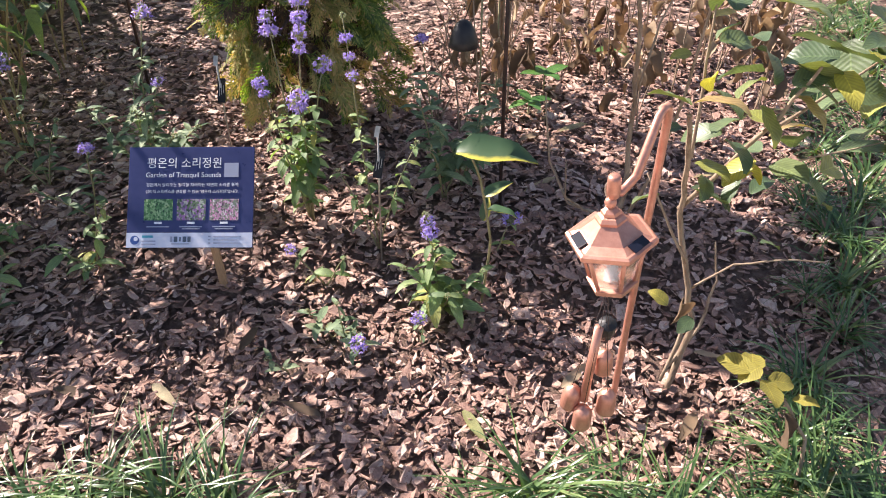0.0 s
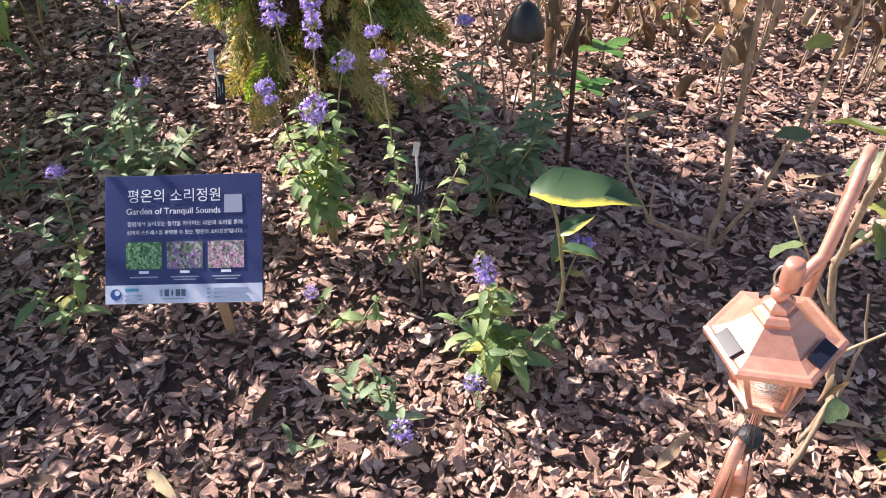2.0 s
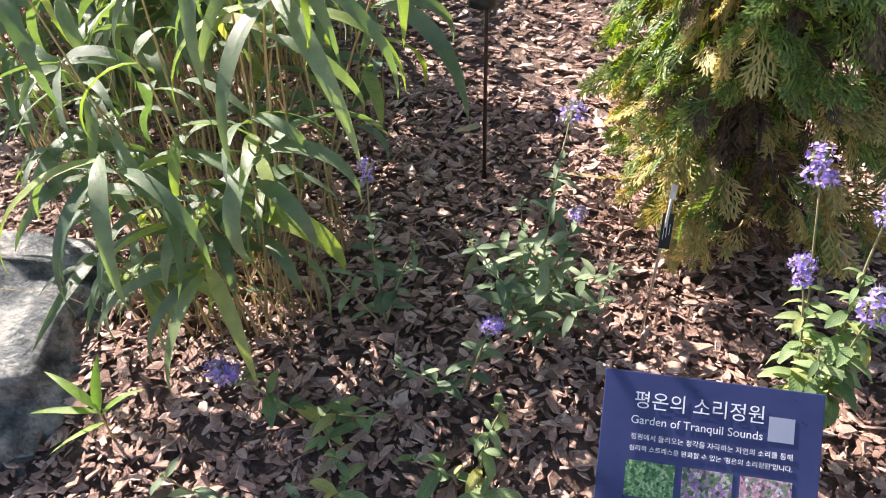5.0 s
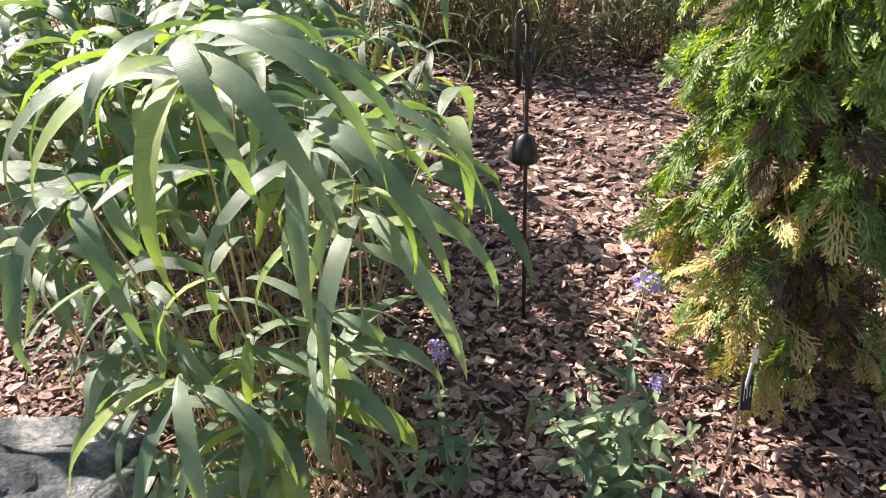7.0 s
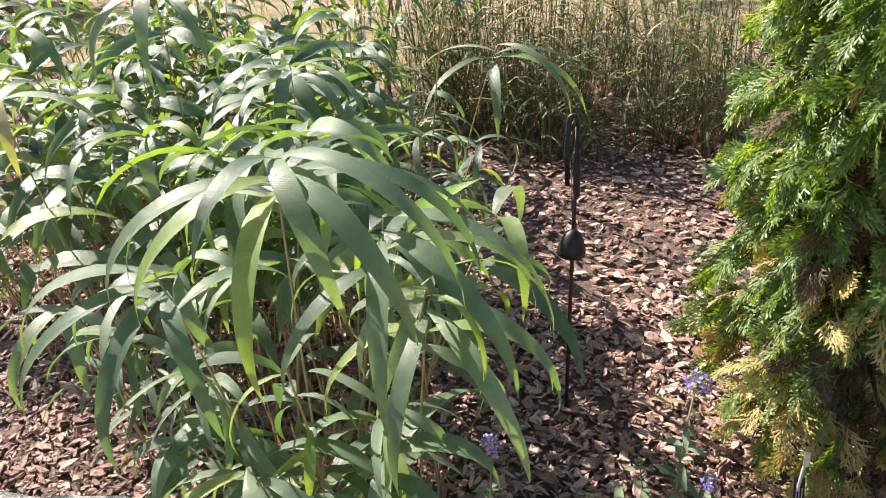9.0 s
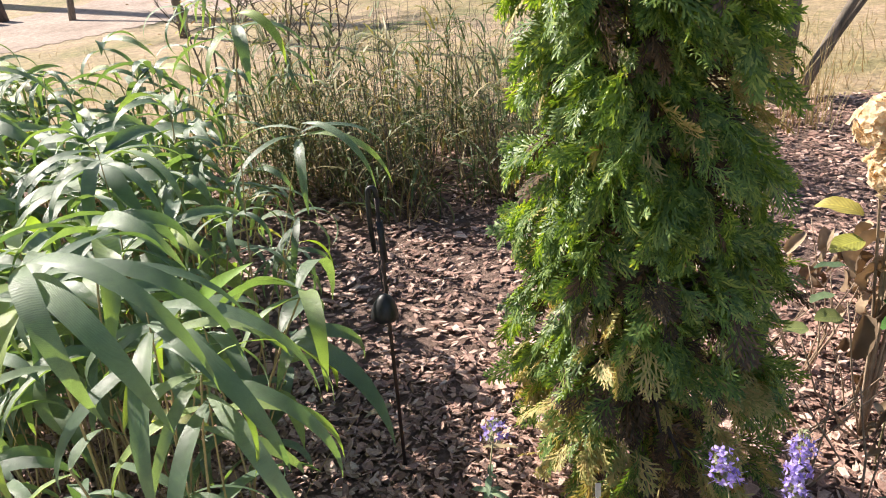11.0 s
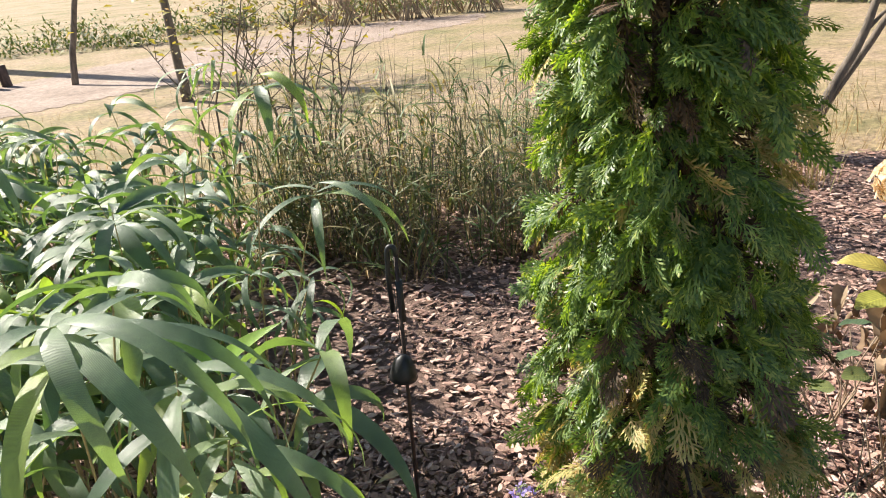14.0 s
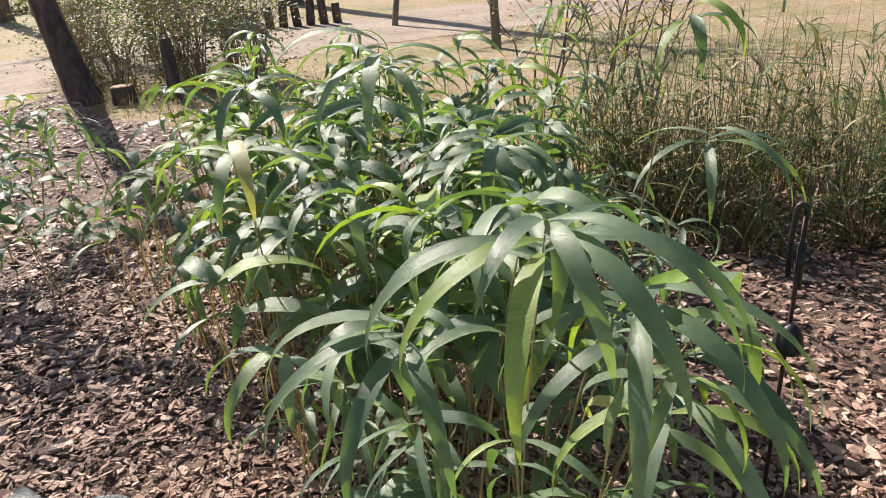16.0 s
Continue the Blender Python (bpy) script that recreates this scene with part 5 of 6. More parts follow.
# ---- hydrangea ----
def flower_head(mat, r, count):
    g = Geo()
    for i in range(count):
        a, u = U(0, 2 * math.pi), U(-0.75, 1)
        n = Vector((math.cos(a) * math.sqrt(1 - u * u), math.sin(a) * math.sqrt(1 - u * u), u)).normalized()
        bump = 1 + 0.16 * math.sin(3 * a + 5 * u)
        p = Vector((n.x * r, n.y * r, n.z * r * 1.1)) * U(0.72, 1.08) * bump
        n = (n + Vector((U(-0.5, 0.5), U(-0.5, 0.5), U(-0.5, 0.5)))).normalized()
        t = n.orthogonal().normalized()
        q = n.cross(t)
        L = U(0.011, 0.017)
        for k in range(4):
            w = math.pi * k / 2 + a * 5
            d, e = t * math.cos(w) + q * math.sin(w), q * math.cos(w) - t * math.sin(w)
            g.add([p, p + d * L * 0.55 - e * L * 0.5 + n * L * 0.2, p + d * L + n * L * U(0.0, 0.4), p + d * L * 0.55 + e * L * 0.5 + n * L * 0.2], [(0, 1, 2, 3)])
    return g.mesh("flower_head", mat, smooth=False)


def hydrangea():
    b = (0.20, 2.74, gz(0.20, 2.74) - 0.02)
    heads = [((0.13, 2.65, 1.10), TAN, 0.085), ((0.03, 2.62, 1.03), TAN, 0.075), ((0.065, 2.60, 0.92), TAN, 0.075), ((0.16, 2.70, 1.02), TAN, 0.08), ((0.285, 2.70, 1.07), CREAM, 0.075), ((0.185, 2.60, 0.975), CREAM, 0.07), ((0.25, 2.62, 0.885), CREAM, 0.085)]
    lines = [([b, (0.20 + (h[0] - 0.2) * 0.3, 2.74 + (h[1] - 2.74) * 0.2, 0.45), (h[0], h[1], h[2] - 0.03)], 0.006, 0.003) for h, m, r in heads]
    lines += [([b, (0.10, 2.66, 0.25), (0.02, 2.62, 0.55)], 0.004, 0.002), ([b, (0.02, 2.70, 0.20), (-0.06, 2.68, 0.42)], 0.004, 0.002), ([b, (0.05, 2.60, 0.15), (-0.04, 2.52, 0.33)], 0.004, 0.002), ([b, (0.10, 2.58, 0.12), (0.0, 2.46, 0.22)], 0.004, 0.002)]
    s, inv = branchy("panicle_hydrangea", b, lines, TWIG, "hydrangea with cream and tan flower heads over withered leaves", "hydrangea")
    for h, mat, r in heads:
        put("flower_head", flower_head(mat, r * 0.74, 330), s, Matrix.Translation(inv @ Vector(h)), "full cream-white flower head" if mat is CREAM else "faded tan flower head")
    for i in range(20):
        z = U(0.42, 0.74)
        leaf_at("withered_leaf", rnd.choice(WITHERED), s, inv @ Vector((0.17 + U(-0.07, 0.07), 2.66 + U(-0.06, 0.06), z)), U(0, 360), 0, U(0.8, 1.3), U(-30, 30))
    for x, y, z, a, k in ((0.02, 2.62, 0.80, 150, 1), (0.02, 2.60, 0.74, 190, 0.9), (0.0, 2.62, 0.66, 170, 0.8), (-0.02, 2.62, 0.58, 200, 0.8), (0.20, 2.58, 0.74, 20, 1), (0.30, 2.62, 0.80, 10, 1), (0.16, 2.58, 0.70, 60, 0.8), (0.34, 2.66, 0.83, 30, 0.7), (-0.05, 2.66, 0.45, 180, 0.7), (0.0, 2.60, 0.52, 200, 0.8)):
        leaf_at("leaf", rnd.choice(BROAD_LEAVES), s, inv @ Vector((x, y, z)), a, U(0, 25), k, U(-20, 20))

    def rosette(x, y, z, k):
        o = thing("green_seedling", at(x, y), "fresh green four-leaved seedling in mulch", "seedling", "green seedlings")
        v, f = tube([(0, 0, -0.02), (0.005, 0, z)], 0.003, 5)
        put("stem", Geo().add(v, f).mesh("stem", STEM), o)
        for i in range(4):
            leaf_at("leaf", rnd.choice(FRESH_LEAVES), o, (0.005, 0, z), 90 * i + U(-15, 15) + 20, U(-5, 15), k, U(-10, 10))
        return o

    rosette(0.36, 2.72, 0.09, 0.95)
    rosette(0.29, 2.55, 0.07, 0.8)
    rosette(0.17, 2.60, 0.52, 0.9)
    rosette(0.10, 2.20, 0.72, 0.6)
    # withered plants around
    for x, y, h in ((0.46, 2.92, 0.30), (0.62, 2.80, 0.38), (0.80, 3.00, 0.42), (0.70, 2.56, 0.30), (0.12, 2.30, 0.55), (0.04, 2.42, 0.42), (1.0, 2.7, 0.4), (0.9, 3.3, 0.4), (0.45, 3.3, 0.3)):
        b = (x, y, gz(x, y) - 0.02)
        o, iv = branchy("withered_plant", b, [([b, (x + U(-0.03, 0.03), y, h * 0.5), (x + U(-0.06, 0.06), y + U(-0.04, 0.04), h)], 0.004, 0.002), ([b, (x + 0.04, y + 0.03, h * 0.4), (x + 0.10, y + 0.05, h * 0.75)], 0.003, 0.0015)], TWIG, "withered brown plant with curled hanging leaves", "dead plant", "withered plants")
        for i in range(6):
            leaf_at("withered_leaf", rnd.choice(WITHERED), o, iv @ Vector((x + U(-0.06, 0.08), y + U(-0.05, 0.05), h * U(0.45, 1.0))), U(0, 360), 0, U(0.45, 0.85), U(-30, 30))
    litter_rnd = random.Random(51)
    for i in range(26):
        x, y, h = litter_rnd.uniform(0.18, 1.35), litter_rnd.uniform(2.3, 3.5), litter_rnd.uniform(0.18, 0.55)
        b = (x, y, gz(x, y) - 0.02)
        o, iv = branchy("withered_plant", b, [([b, (x + U(-0.03, 0.03), y, h * 0.5), (x + U(-0.07, 0.07), y + U(-0.05, 0.05), h)], 0.0035, 0.0015), ([b, (x + U(-0.06, 0.06), y + 0.03, h * 0.4), (x + U(-0.12, 0.12), y + 0.05, h * 0.8)], 0.003, 0.0015)], TWIG, "withered brown plant with curled hanging leaves", "dead plant", "withered plants")
        for k in range(6):
            leaf_at("withered_leaf", rnd.choice(WITHERED), o, iv @ Vector((x + U(-0.09, 0.09), y + U(-0.07, 0.07), h * U(0.3, 1.0))), U(0, 360), 0, U(0.6, 1.2), U(-30, 30))
    for x, y in ((0.66, 2.95),):
        rosette(x, y, 0.10, 0.75)
    # twiggy stems beside the cedar
    for x, y in ((0.02, 2.95), (-0.05, 2.55), (0.15, 3.05), (0.25, 3.15)):
        b = (x, y, gz(x, y) - 0.02)
        branchy("bare_shrub", b, [([b, (x + U(-0.08, 0.08), y + U(-0.05, 0.05), U(0.1, 0.2)), (x + U(-0.14, 0.16), y + U(-0.05, 0.05), U(0.3, 0.45))], 0.004, 0.0015) for i in range(5)], TWIG, "thin bare woody shrub stems in mulch", "shrub", "bare shrubs")


# ---- rock ----
def rock(x, y, z, sx, sy, sz, turn, seed, label="rough grey garden rock set in mulch", sink=0):
    bm = bmesh.new()
    bmesh.ops.create_icosphere(bm, subdivisions=5, radius=1)
    for v in bm.verts:
        p = v.co.copy()
        q = Vector([math.copysign(abs(c) ** 0.62, c) for c in p])
        n1 = noise.noise(p * 1.3 + Vector((seed, 0, 0)))
        n2 = noise.noise(p * 3.4 + Vector((0, seed, 0)))
        n3 = noise.noise(p * 9 + Vector((0, 0, seed)))
        n4 = noise.noise(p * 24 + Vector((seed, seed, 0)))
        v.co = q * (1 + 0.16 * n1 + 0.13 * n2 + 0.12 * abs(n3) + 0.05 * n4)
    bmesh.ops.scale(bm, vec=(sx, sy, sz), verts=bm.verts)
    me = bpy.data.meshes.new("rock")
    bm.to_mesh(me)
    bm.free()
    me.materials.append(ROCK)
    me.polygons.foreach_set("use_smooth", [True] * len(me.polygons))
    tagged(put("rock", me, None, pose(x, y, z, 0, sink, turn)), label, "rock", "garden rocks")


# ---- tall grass behind the bed ----
def tall_grass(name, count, spots, h0, h1, mat, label, width=0.009, droop=(-60, 60), low=55):
    g = Geo()
    for i in range(count):
        x, y = spots()
        v, f, uv = blade(U(h0, h1), U(0.5, 1.2) * width, U(low, 92), U(*droop), 4, 0.2, "grass")
        g.add(v, f, uv, pose(x, y, gz(x, y) - 0.02, 0, 0, U(0, 360)))
    return tagged(put(name, g.mesh(name, mat)), label, "grass", kind="stuff")


def leafy_stalks(name, count, spots, h0, h1, mat, label):
    """Upright leaning stalks set all along with narrow arching leaves."""
    g = Geo()
    for i in range(count):
        x, y = spots()
        h = U(h0, h1)
        m = pose(x, y, gz(x, y) - 0.02, U(-14, 14), U(-14, 14), U(0, 360))
        pts = wand(h, U(0.02, 0.16), U(0, 6.28), 0.4)
        v, f = tube(pts, np.linspace(0.0035, 0.0014, len(pts)), 4)
        g.add(v, f, None, m)
        for k in range(int(5 + h * 6)):
            p = along(pts, U(0.15, 1.0))
            v, f, uv = blade(U(0.12, 0.30), U(0.009, 0.019), U(5, 75), U(-85, 25), 4, 0.2, "grass", U(-60, 60))
            g.add(v, f, uv, m @ pose(*p, 0, 0, U(0, 360)))
    return tagged(put(name, g.mesh(name, mat)), label, "grass", kind="stuff")


def back_planting():
    def belt():
        while True:
            x, y = U(-2.3, 0.35), U(4.55, 6.0)
            if y > 4.60 + 0.12 * math.sin(x * 6) + 0.35 * max(0, -x - 1.2) and noise.noise(Vector((x * 2.6, y * 2.6, 9))) > -0.06:
                return x, y

    leafy_stalks("tall_reeds", 210, belt, 0.45, 1.15, REED, "tall leafy reeds turning from green to straw")
    leafy_stalks("leafy_weeds", 200, belt, 0.25, 0.62, SHRUB, "tangled green leafy weeds at the bed's back edge")
    tall_grass("dead_stems", 620, belt, 0.5, 1.35, GREY_BARK, "dark dead plant stems standing among the reeds", 0.006, (20, 110), 50)
    tall_grass("straw_grass", 1000, belt, 0.15, 0.48, DRY, "dense dry straw-brown grass at the bed's back edge", 0.010, (-60, 60), 40)

    def right():
        return rnd.choice(((1.9, 4.95), (2.15, 5.1), (2.5, 5.4), (1.2, 5.6), (2.9, 5.9), (0.9, 5.9), (3.4, 6.0)))

    def right_spread():
        x, y = right()
        return x + rnd.gauss(0, 0.10), y + rnd.gauss(0, 0.10)

    tall_grass("seed_grass", 700, right_spread, 0.30, 0.75, DRY, "upright clumps of golden dry grass", 0.006, (40, 85), 65)

    def fringe():
        x = U(-10, 6.5)
        return x, 5.9 + 0.25 * math.sin(x * 1.1) + 0.4 * max(0, -x - 4.5) + abs(rnd.gauss(0, 1.5))

    tall_grass("lawn_fringe", 6000, fringe, 0.06, 0.32, DRY, "thin dry lawn grass along the bed", 0.006, (-20, 70), 45)

    def among():
        while True:
            x, y = U(-4.3, -1.4), U(2.1, 5.8)
            if x < -1.75 - 0.18 * (y - 2) and y > 2.1 - 0.62 * (x + 1.9):
                return x, y

    def under_cane():
        return U(-1.98, -1.48), U(1.93, 2.4)

    tall_grass("dry_stalks", 130, under_cane, 0.15, 0.55, DRY, "pale dry stalks standing under the bamboo", 0.0055, (10, 110), 60)
    tall_grass("dry_bamboo_stalks", 1100, among, 0.2, 0.6, DRY, "dry straw stalks under the bamboo", 0.007, (50, 95), 70)


# ---- trees ----
def woody_tree(x, y, lines, label, mat, name="small_tree", category="tree"):
    b = (x, y, gz(x, y) - 0.05)
    return branchy(name, b, [([(x + p[0], y + p[1], p[2]) for p in pts], r0, r1) for pts, r0, r1 in lines], mat, label, category)


def twig_lines(origin, n, length, r, up=0.6):
    out = []
    for i in range(n):
        a = U(0, 6.28)
        d = Vector((math.cos(a), math.sin(a), U(0.2, 1.4) * up)).normalized()
        L = length * U(0.5, 1.0)
        o = Vector(origin)
        out.append(([tuple(o), tuple(o + d * L * 0.5 + Vector((0, 0, 0.04 * L))), tuple(o + d * L + Vector((0, 0, 0.15 * L)))], r, r * 0.4))
    return out


def pine(x, y, r, h, lean=(0, 0), label="tall pine with flaky reddish-brown bark"):
    s = thing("pine_tree", pose(x, y, gz(x, y) - 0.1 + 0.010 * min(60, max(0, y - 14))), label, "tree", "pines on the lawn")
    bm = bmesh.new()
    rings, sides = [], 22
    for j in range(41):
        k = j / 40
        z = h * k ** 1.5
        rr = r * (1 - 0.72 * z / h) * (1 + 0.45 * math.exp(-z / 0.22))
        ring = []
        for i in range(sides):
            a = 2 * math.pi * i / sides
            w = 1 + 0.16 * noise.noise(Vector((math.cos(a) * 5, math.sin(a) * 5, z * 4 + x)))
            ring.append(bm.verts.new((lean[0] * z / h + rr * w * math.cos(a), lean[1] * z / h + rr * w * math.sin(a), z)))
        rings.append(ring)
    for a, b in zip(rings, rings[1:]):
        for i in range(sides):
            bm.faces.new((a[i], a[(i + 1) % sides], b[(i + 1) % sides], b[i]))
    part("trunk", bm, PINE_BARK, s, smooth=True)
    g = Geo()
    for i in range(16):
        z, a = h * U(0.62, 1.0), U(0, 6.28)
        L = U(0.8, 1.9)
        o = Vector((lean[0] * z / h, lean[1] * z / h, z))
        e = o + Vector((math.cos(a) * L, math.sin(a) * L, U(0, 0.5)))
        v, f = tube([tuple(o), tuple((o + e) / 2 + Vector((0, 0, 0.1))), tuple(e)], [0.05, 0.03, 0.012], 6)
        put("limb", Geo().add(v, f).mesh("limb", TRUNK), s)
        for k in range(10):
            c = o + (e - o) * U(0.35, 1.05) + Vector((U(-0.2, 0.2), U(-0.2, 0.2), U(-0.1, 0.25)))
            for q in range(12):
                v, f, uv = blade(U(0.10, 0.20), 0.012, U(-20, 80), U(-20, 60), 1, 0, "grass")
                g.add(v, f, uv, pose(*c, 0, 0, U(0, 360)))
    put("crown", g.mesh("crown", SHRUB), s)


def leafy(parent, inv, centre, spread, count, mat, size=0.05, name="foliage"):
    g = Geo()
    for i in range(count):
        c = Vector((rnd.gauss(centre[0], spread[0]), rnd.gauss(centre[1], spread[1]), max(0.03, rnd.gauss(centre[2], spread[2]))))
        v, f, uv = blade(size * U(0.6, 1.3), size * 0.5, U(-30, 60), U(-60, 30), 2, 0.2, "ovate")
        g.add(v, f, uv, Matrix.Translation(inv @ c) @ pose(0, 0, 0, U(-40, 40), 0, U(0, 360)))
    return put(name, g.mesh(name, mat), parent)


def all_trees():
    # many-stemmed small tree behind the hydrangea
    L = [([(0, 0, 0), (-0.02, 0, 0.3), (0.02, 0.02, 0.8), (0.10, 0.05, 1.15), (0.05, 0.05, 1.9), (0.0, 0.1, 2.9)], 0.058, 0.018),
         ([(0.02, 0, 0.85), (-0.14, 0.05, 1.25), (-0.30, 0.1, 2.0), (-0.3, 0.1, 2.8)], 0.04, 0.012),
         ([(0.10, 0.05, 1.12), (0.30, 0.05, 1.18), (0.48, 0.05, 1.5), (0.62, 0.1, 2.2), (0.7, 0.1, 3.0)], 0.045, 0.014),
         ([(0.05, -0.05, 0.0), (0.18, -0.05, 0.28), (0.42, -0.02, 0.72), (0.58, 0, 1.15), (0.78, 0.05, 1.8), (0.9, 0.1, 2.8)], 0.042, 0.014),
         ([(-0.05, 0.1, 0.0), (-0.20, 0.1, 0.5), (-0.26, 0.12, 1.0), (-0.18, 0.15, 1.8), (-0.2, 0.2, 2.7)], 0.045, 0.012),
         ([(-0.10, 0.2, 0.0), (-0.36, 0.2, 0.6), (-0.42, 0.25, 1.2), (-0.38, 0.3, 2.2)], 0.038, 0.012),
         ([(0.45, 0, 0.8), (0.66, 0, 1.0), (0.80, 0.05, 1.06)], 0.016, 0.006),
         ([(-0.15, 0.1, 0.0), (-0.30, 0.1, 0.7), (-0.33, 0.1, 1.3), (-0.2, 0.1, 2.4)], 0.028, 0.010),
         ([(0.12, 0.02, 0.0), (0.32, 0.02, 0.42), (0.66, 0.04, 0.95), (1.05, 0.08, 1.6), (1.2, 0.1, 2.4)], 0.034, 0.012),
         ([(-0.3, 0.15, 0.0), (-0.52, 0.15, 0.55), (-0.60, 0.2, 1.2), (-0.55, 0.2, 2.2)], 0.026, 0.010)]
    L += twig_lines((0.1, 0.05, 2.4), 14, 0.9, 0.012) + twig_lines((0.7, 0.1, 2.4), 10, 0.8, 0.012) + twig_lines((-0.3, 0.2, 2.2), 10, 0.8, 0.012)
    s, inv = woody_tree(1.36, 6.2, L, "small multi-stemmed tree with smooth grey-brown trunks", GREY_BARK)
    leafy(s, inv, (1.5, 6.3, 2.9), (0.6, 0.5, 0.35), 500, SHRUB, 0.06, "crown")
    pine(3.95, 8.4, 0.122, 9.0, (-0.1, 0.0))
    pine(6.35, 11.1, 0.135, 9.0, (0.05, 0.1))
    pine(-11.9, 17.9, 0.27, 10.0, (-0.9, 0.2))
    pine(-19.3, 15.8, 0.25, 10.0, (0.8, 0.2))
    # dark leaning trunk
    L = [([(0, 0, -0.1), (-0.08, 0, 0.15), (-0.20, 0.02, 0.6), (-0.42, 0.05, 1.4), (-0.75, 0.1, 2.6), (-1.1, 0.2, 4.0), (-1.3, 0.2, 5.0)], 0.21, 0.05),
         ([(-0.9, 0.15, 3.2), (-0.5, 0.3, 4.0), (-0.3, 0.3, 4.8)], 0.06, 0.02)] + twig_lines((-1.1, 0.2, 4.2), 14, 1.2, 0.025)
    s, inv = woody_tree(-8.25, 7.45, L, "dark leaning tree trunk at the edge of the planting", TRUNK)
    # crown stays out of view; placed and sized to throw dappled shade on the mulch
    leafy(s, inv, (-9.2, 6.8, 5.0), (0.75, 0.65, 0.4), 460, SHRUB, 0.11, "crown")
    # slim trunks on the lawn
    s, inv = woody_tree(-4.5, 11.1, [([(0, 0, -0.1), (-0.02, 0, 0.8), (-0.05, 0, 2.0), (-0.08, 0, 4.2)], 0.072, 0.03)] + twig_lines((-0.08, 0, 3.9), 12, 1.0, 0.02), "slim straight brown tree trunk on the lawn", GREY_BARK)
    leafy(s, inv, (-4.6, 11.1, 4.4), (0.5, 0.5, 0.35), 300, SHRUB, 0.08, "crown")
    s, inv = woody_tree(-7.2, 13.7, [([(0, 0, -0.1), (0.10, 0, 0.5), (0.32, 0, 1.2), (0.75, 0.05, 2.6), (1.1, 0.1, 4.2)], 0.06, 0.03)] + twig_lines((1.0, 0.1, 3.9), 12, 1.0, 0.02), "slim leaning tree trunk on the lawn", GREY_BARK)
    leafy(s, inv, (-6.1, 13.8, 4.4), (0.5, 0.5, 0.35), 300, SHRUB, 0.08, "crown")
    # dark-twigged sapling with a few yellow leaves
    for x, y, n in ((-2.75, 7.0, 3), (-2.40, 7.15, 3), (-2.05, 7.5, 4), (-3.1, 7.6, 2), (-2.2, 7.0, 2)):
        L = []
        for i in range(n):
            a, h, d = U(0, 6.28), U(0.9, 1.7), U(0.15, 0.5)
            stem = [(U(-0.08, 0.08), 0, 0)] + [(d * q ** 1.3 * math.cos(a) + U(-0.05, 0.05), d * q ** 1.3 * math.sin(a) + U(-0.05, 0.05), h * q) for q in (0.3, 0.55, 0.8, 1.0)]
            L.append((stem, 0.011, 0.003))
            for k in range(11):
                q = U(0.3, 1.0)
                L += twig_lines(tuple(along(np.array(stem), q)), 1, 0.55 * (1.25 - q), 0.0045, 0.8)
        s, inv = woody_tree(x, y, L, "dark-twigged shrub with a few yellow leaves", GREY_BARK, "twiggy_shrub", "shrub")
        leafy(s, inv, (x, y, 1.30), (0.30, 0.2, 0.28), 70, YELLOW, 0.075, "foliage")
        leafy(s, inv, (x, y, 1.15), (0.30, 0.2, 0.30), 110, DRY, 0.04, "withered_foliage")
    # loose shrubs beyond the bamboo
    for x, y, h in ((-7.2, 8.2, 1.2), (-7.8, 8.6, 1.4), (-7.6, 9.3, 1.5), (-8.6, 9.2, 1.5), (-9.4, 9.9, 1.6), (-6.8, 8.7, 1.0), (-9.2, 8.5, 1.2), (-10.0, 9.2, 1.4), (-8.3, 8.1, 0.9), (-10.6, 10.2, 1.5)):
        L = []
        for i in range(22):
            a, d = U(0, 6.28), U(0.1, 0.55)
            L.append(([(U(-0.12, 0.12), U(-0.12, 0.12), 0), (d * 0.4 * math.cos(a), d * 0.4 * math.sin(a), h * 0.5), (d * math.cos(a), d * math.sin(a), h * U(0.7, 1.1))], 0.009, 0.003))
            L += twig_lines((d * 0.7 * math.cos(a), d * 0.7 * math.sin(a), h * 0.7), 2, 0.3, 0.004)
        s, inv = woody_tree(x, y, L, "loose twiggy shrub with small green leaves", TWIG, "twiggy_shrub", "shrub")
        leafy(s, inv, (x, y, h * 0.52), (0.36, 0.3, 0.30), 1150, SHRUB, 0.055, "foliage")
    # cut stump with a pale top
    st = thing("tree_stump", at(-7.75, 7.5), "short tree stump with a pale sawn top", "stump")
    part("log", lathe([(0.15, -0.1), (0.13, 0.05), (0.125, 0.14), (0.118, 0.15)], 16), TRUNK, st, "", smooth=True)
    part("sawn_top", lathe([(0.115, 0.150), (0.112, 0.156)], 16), WOOD, st, "pale sawn face")
    s, inv = woody_tree(-7.25, 7.75, [([(0, 0, -0.05), (0.01, 0, 0.3), (-0.02, 0.02, 0.62)], 0.085, 0.07)], "short dark dead trunk among the shrubs", TRUNK, "dead_trunk", "stump")

    # far low shrubs and the log edging by the path
    def far_shrubs():
        g = Geo()
        for i in range(110):
            x = U(-22, 3)
            y = 19.0 + 0.22 * (x + 9) + U(0, 3.2)
            h = U(0.25, 0.8)
            for k in range(130):
                a, u = U(0, 6.28), rnd.random()
                p = (x + 0.8 * u * math.cos(a), y + 0.6 * u * math.sin(a), path_height(x, y) + h * U(0.05, 1.0) * (1.1 - u * u))
                v, f, uv = blade(U(0.08, 0.16), 0.06, U(-30, 80), U(-60, 60), 1, 0, "grass")
                g.add(v, f, uv, pose(*p, 0, 0, U(0, 360)))
        tagged(put("low_shrub_belt", g.mesh("low_shrub_belt", SHRUB)), "belt of low brown-green shrubs beyond the path", "shrubs", kind="stuff")

    far_shrubs()
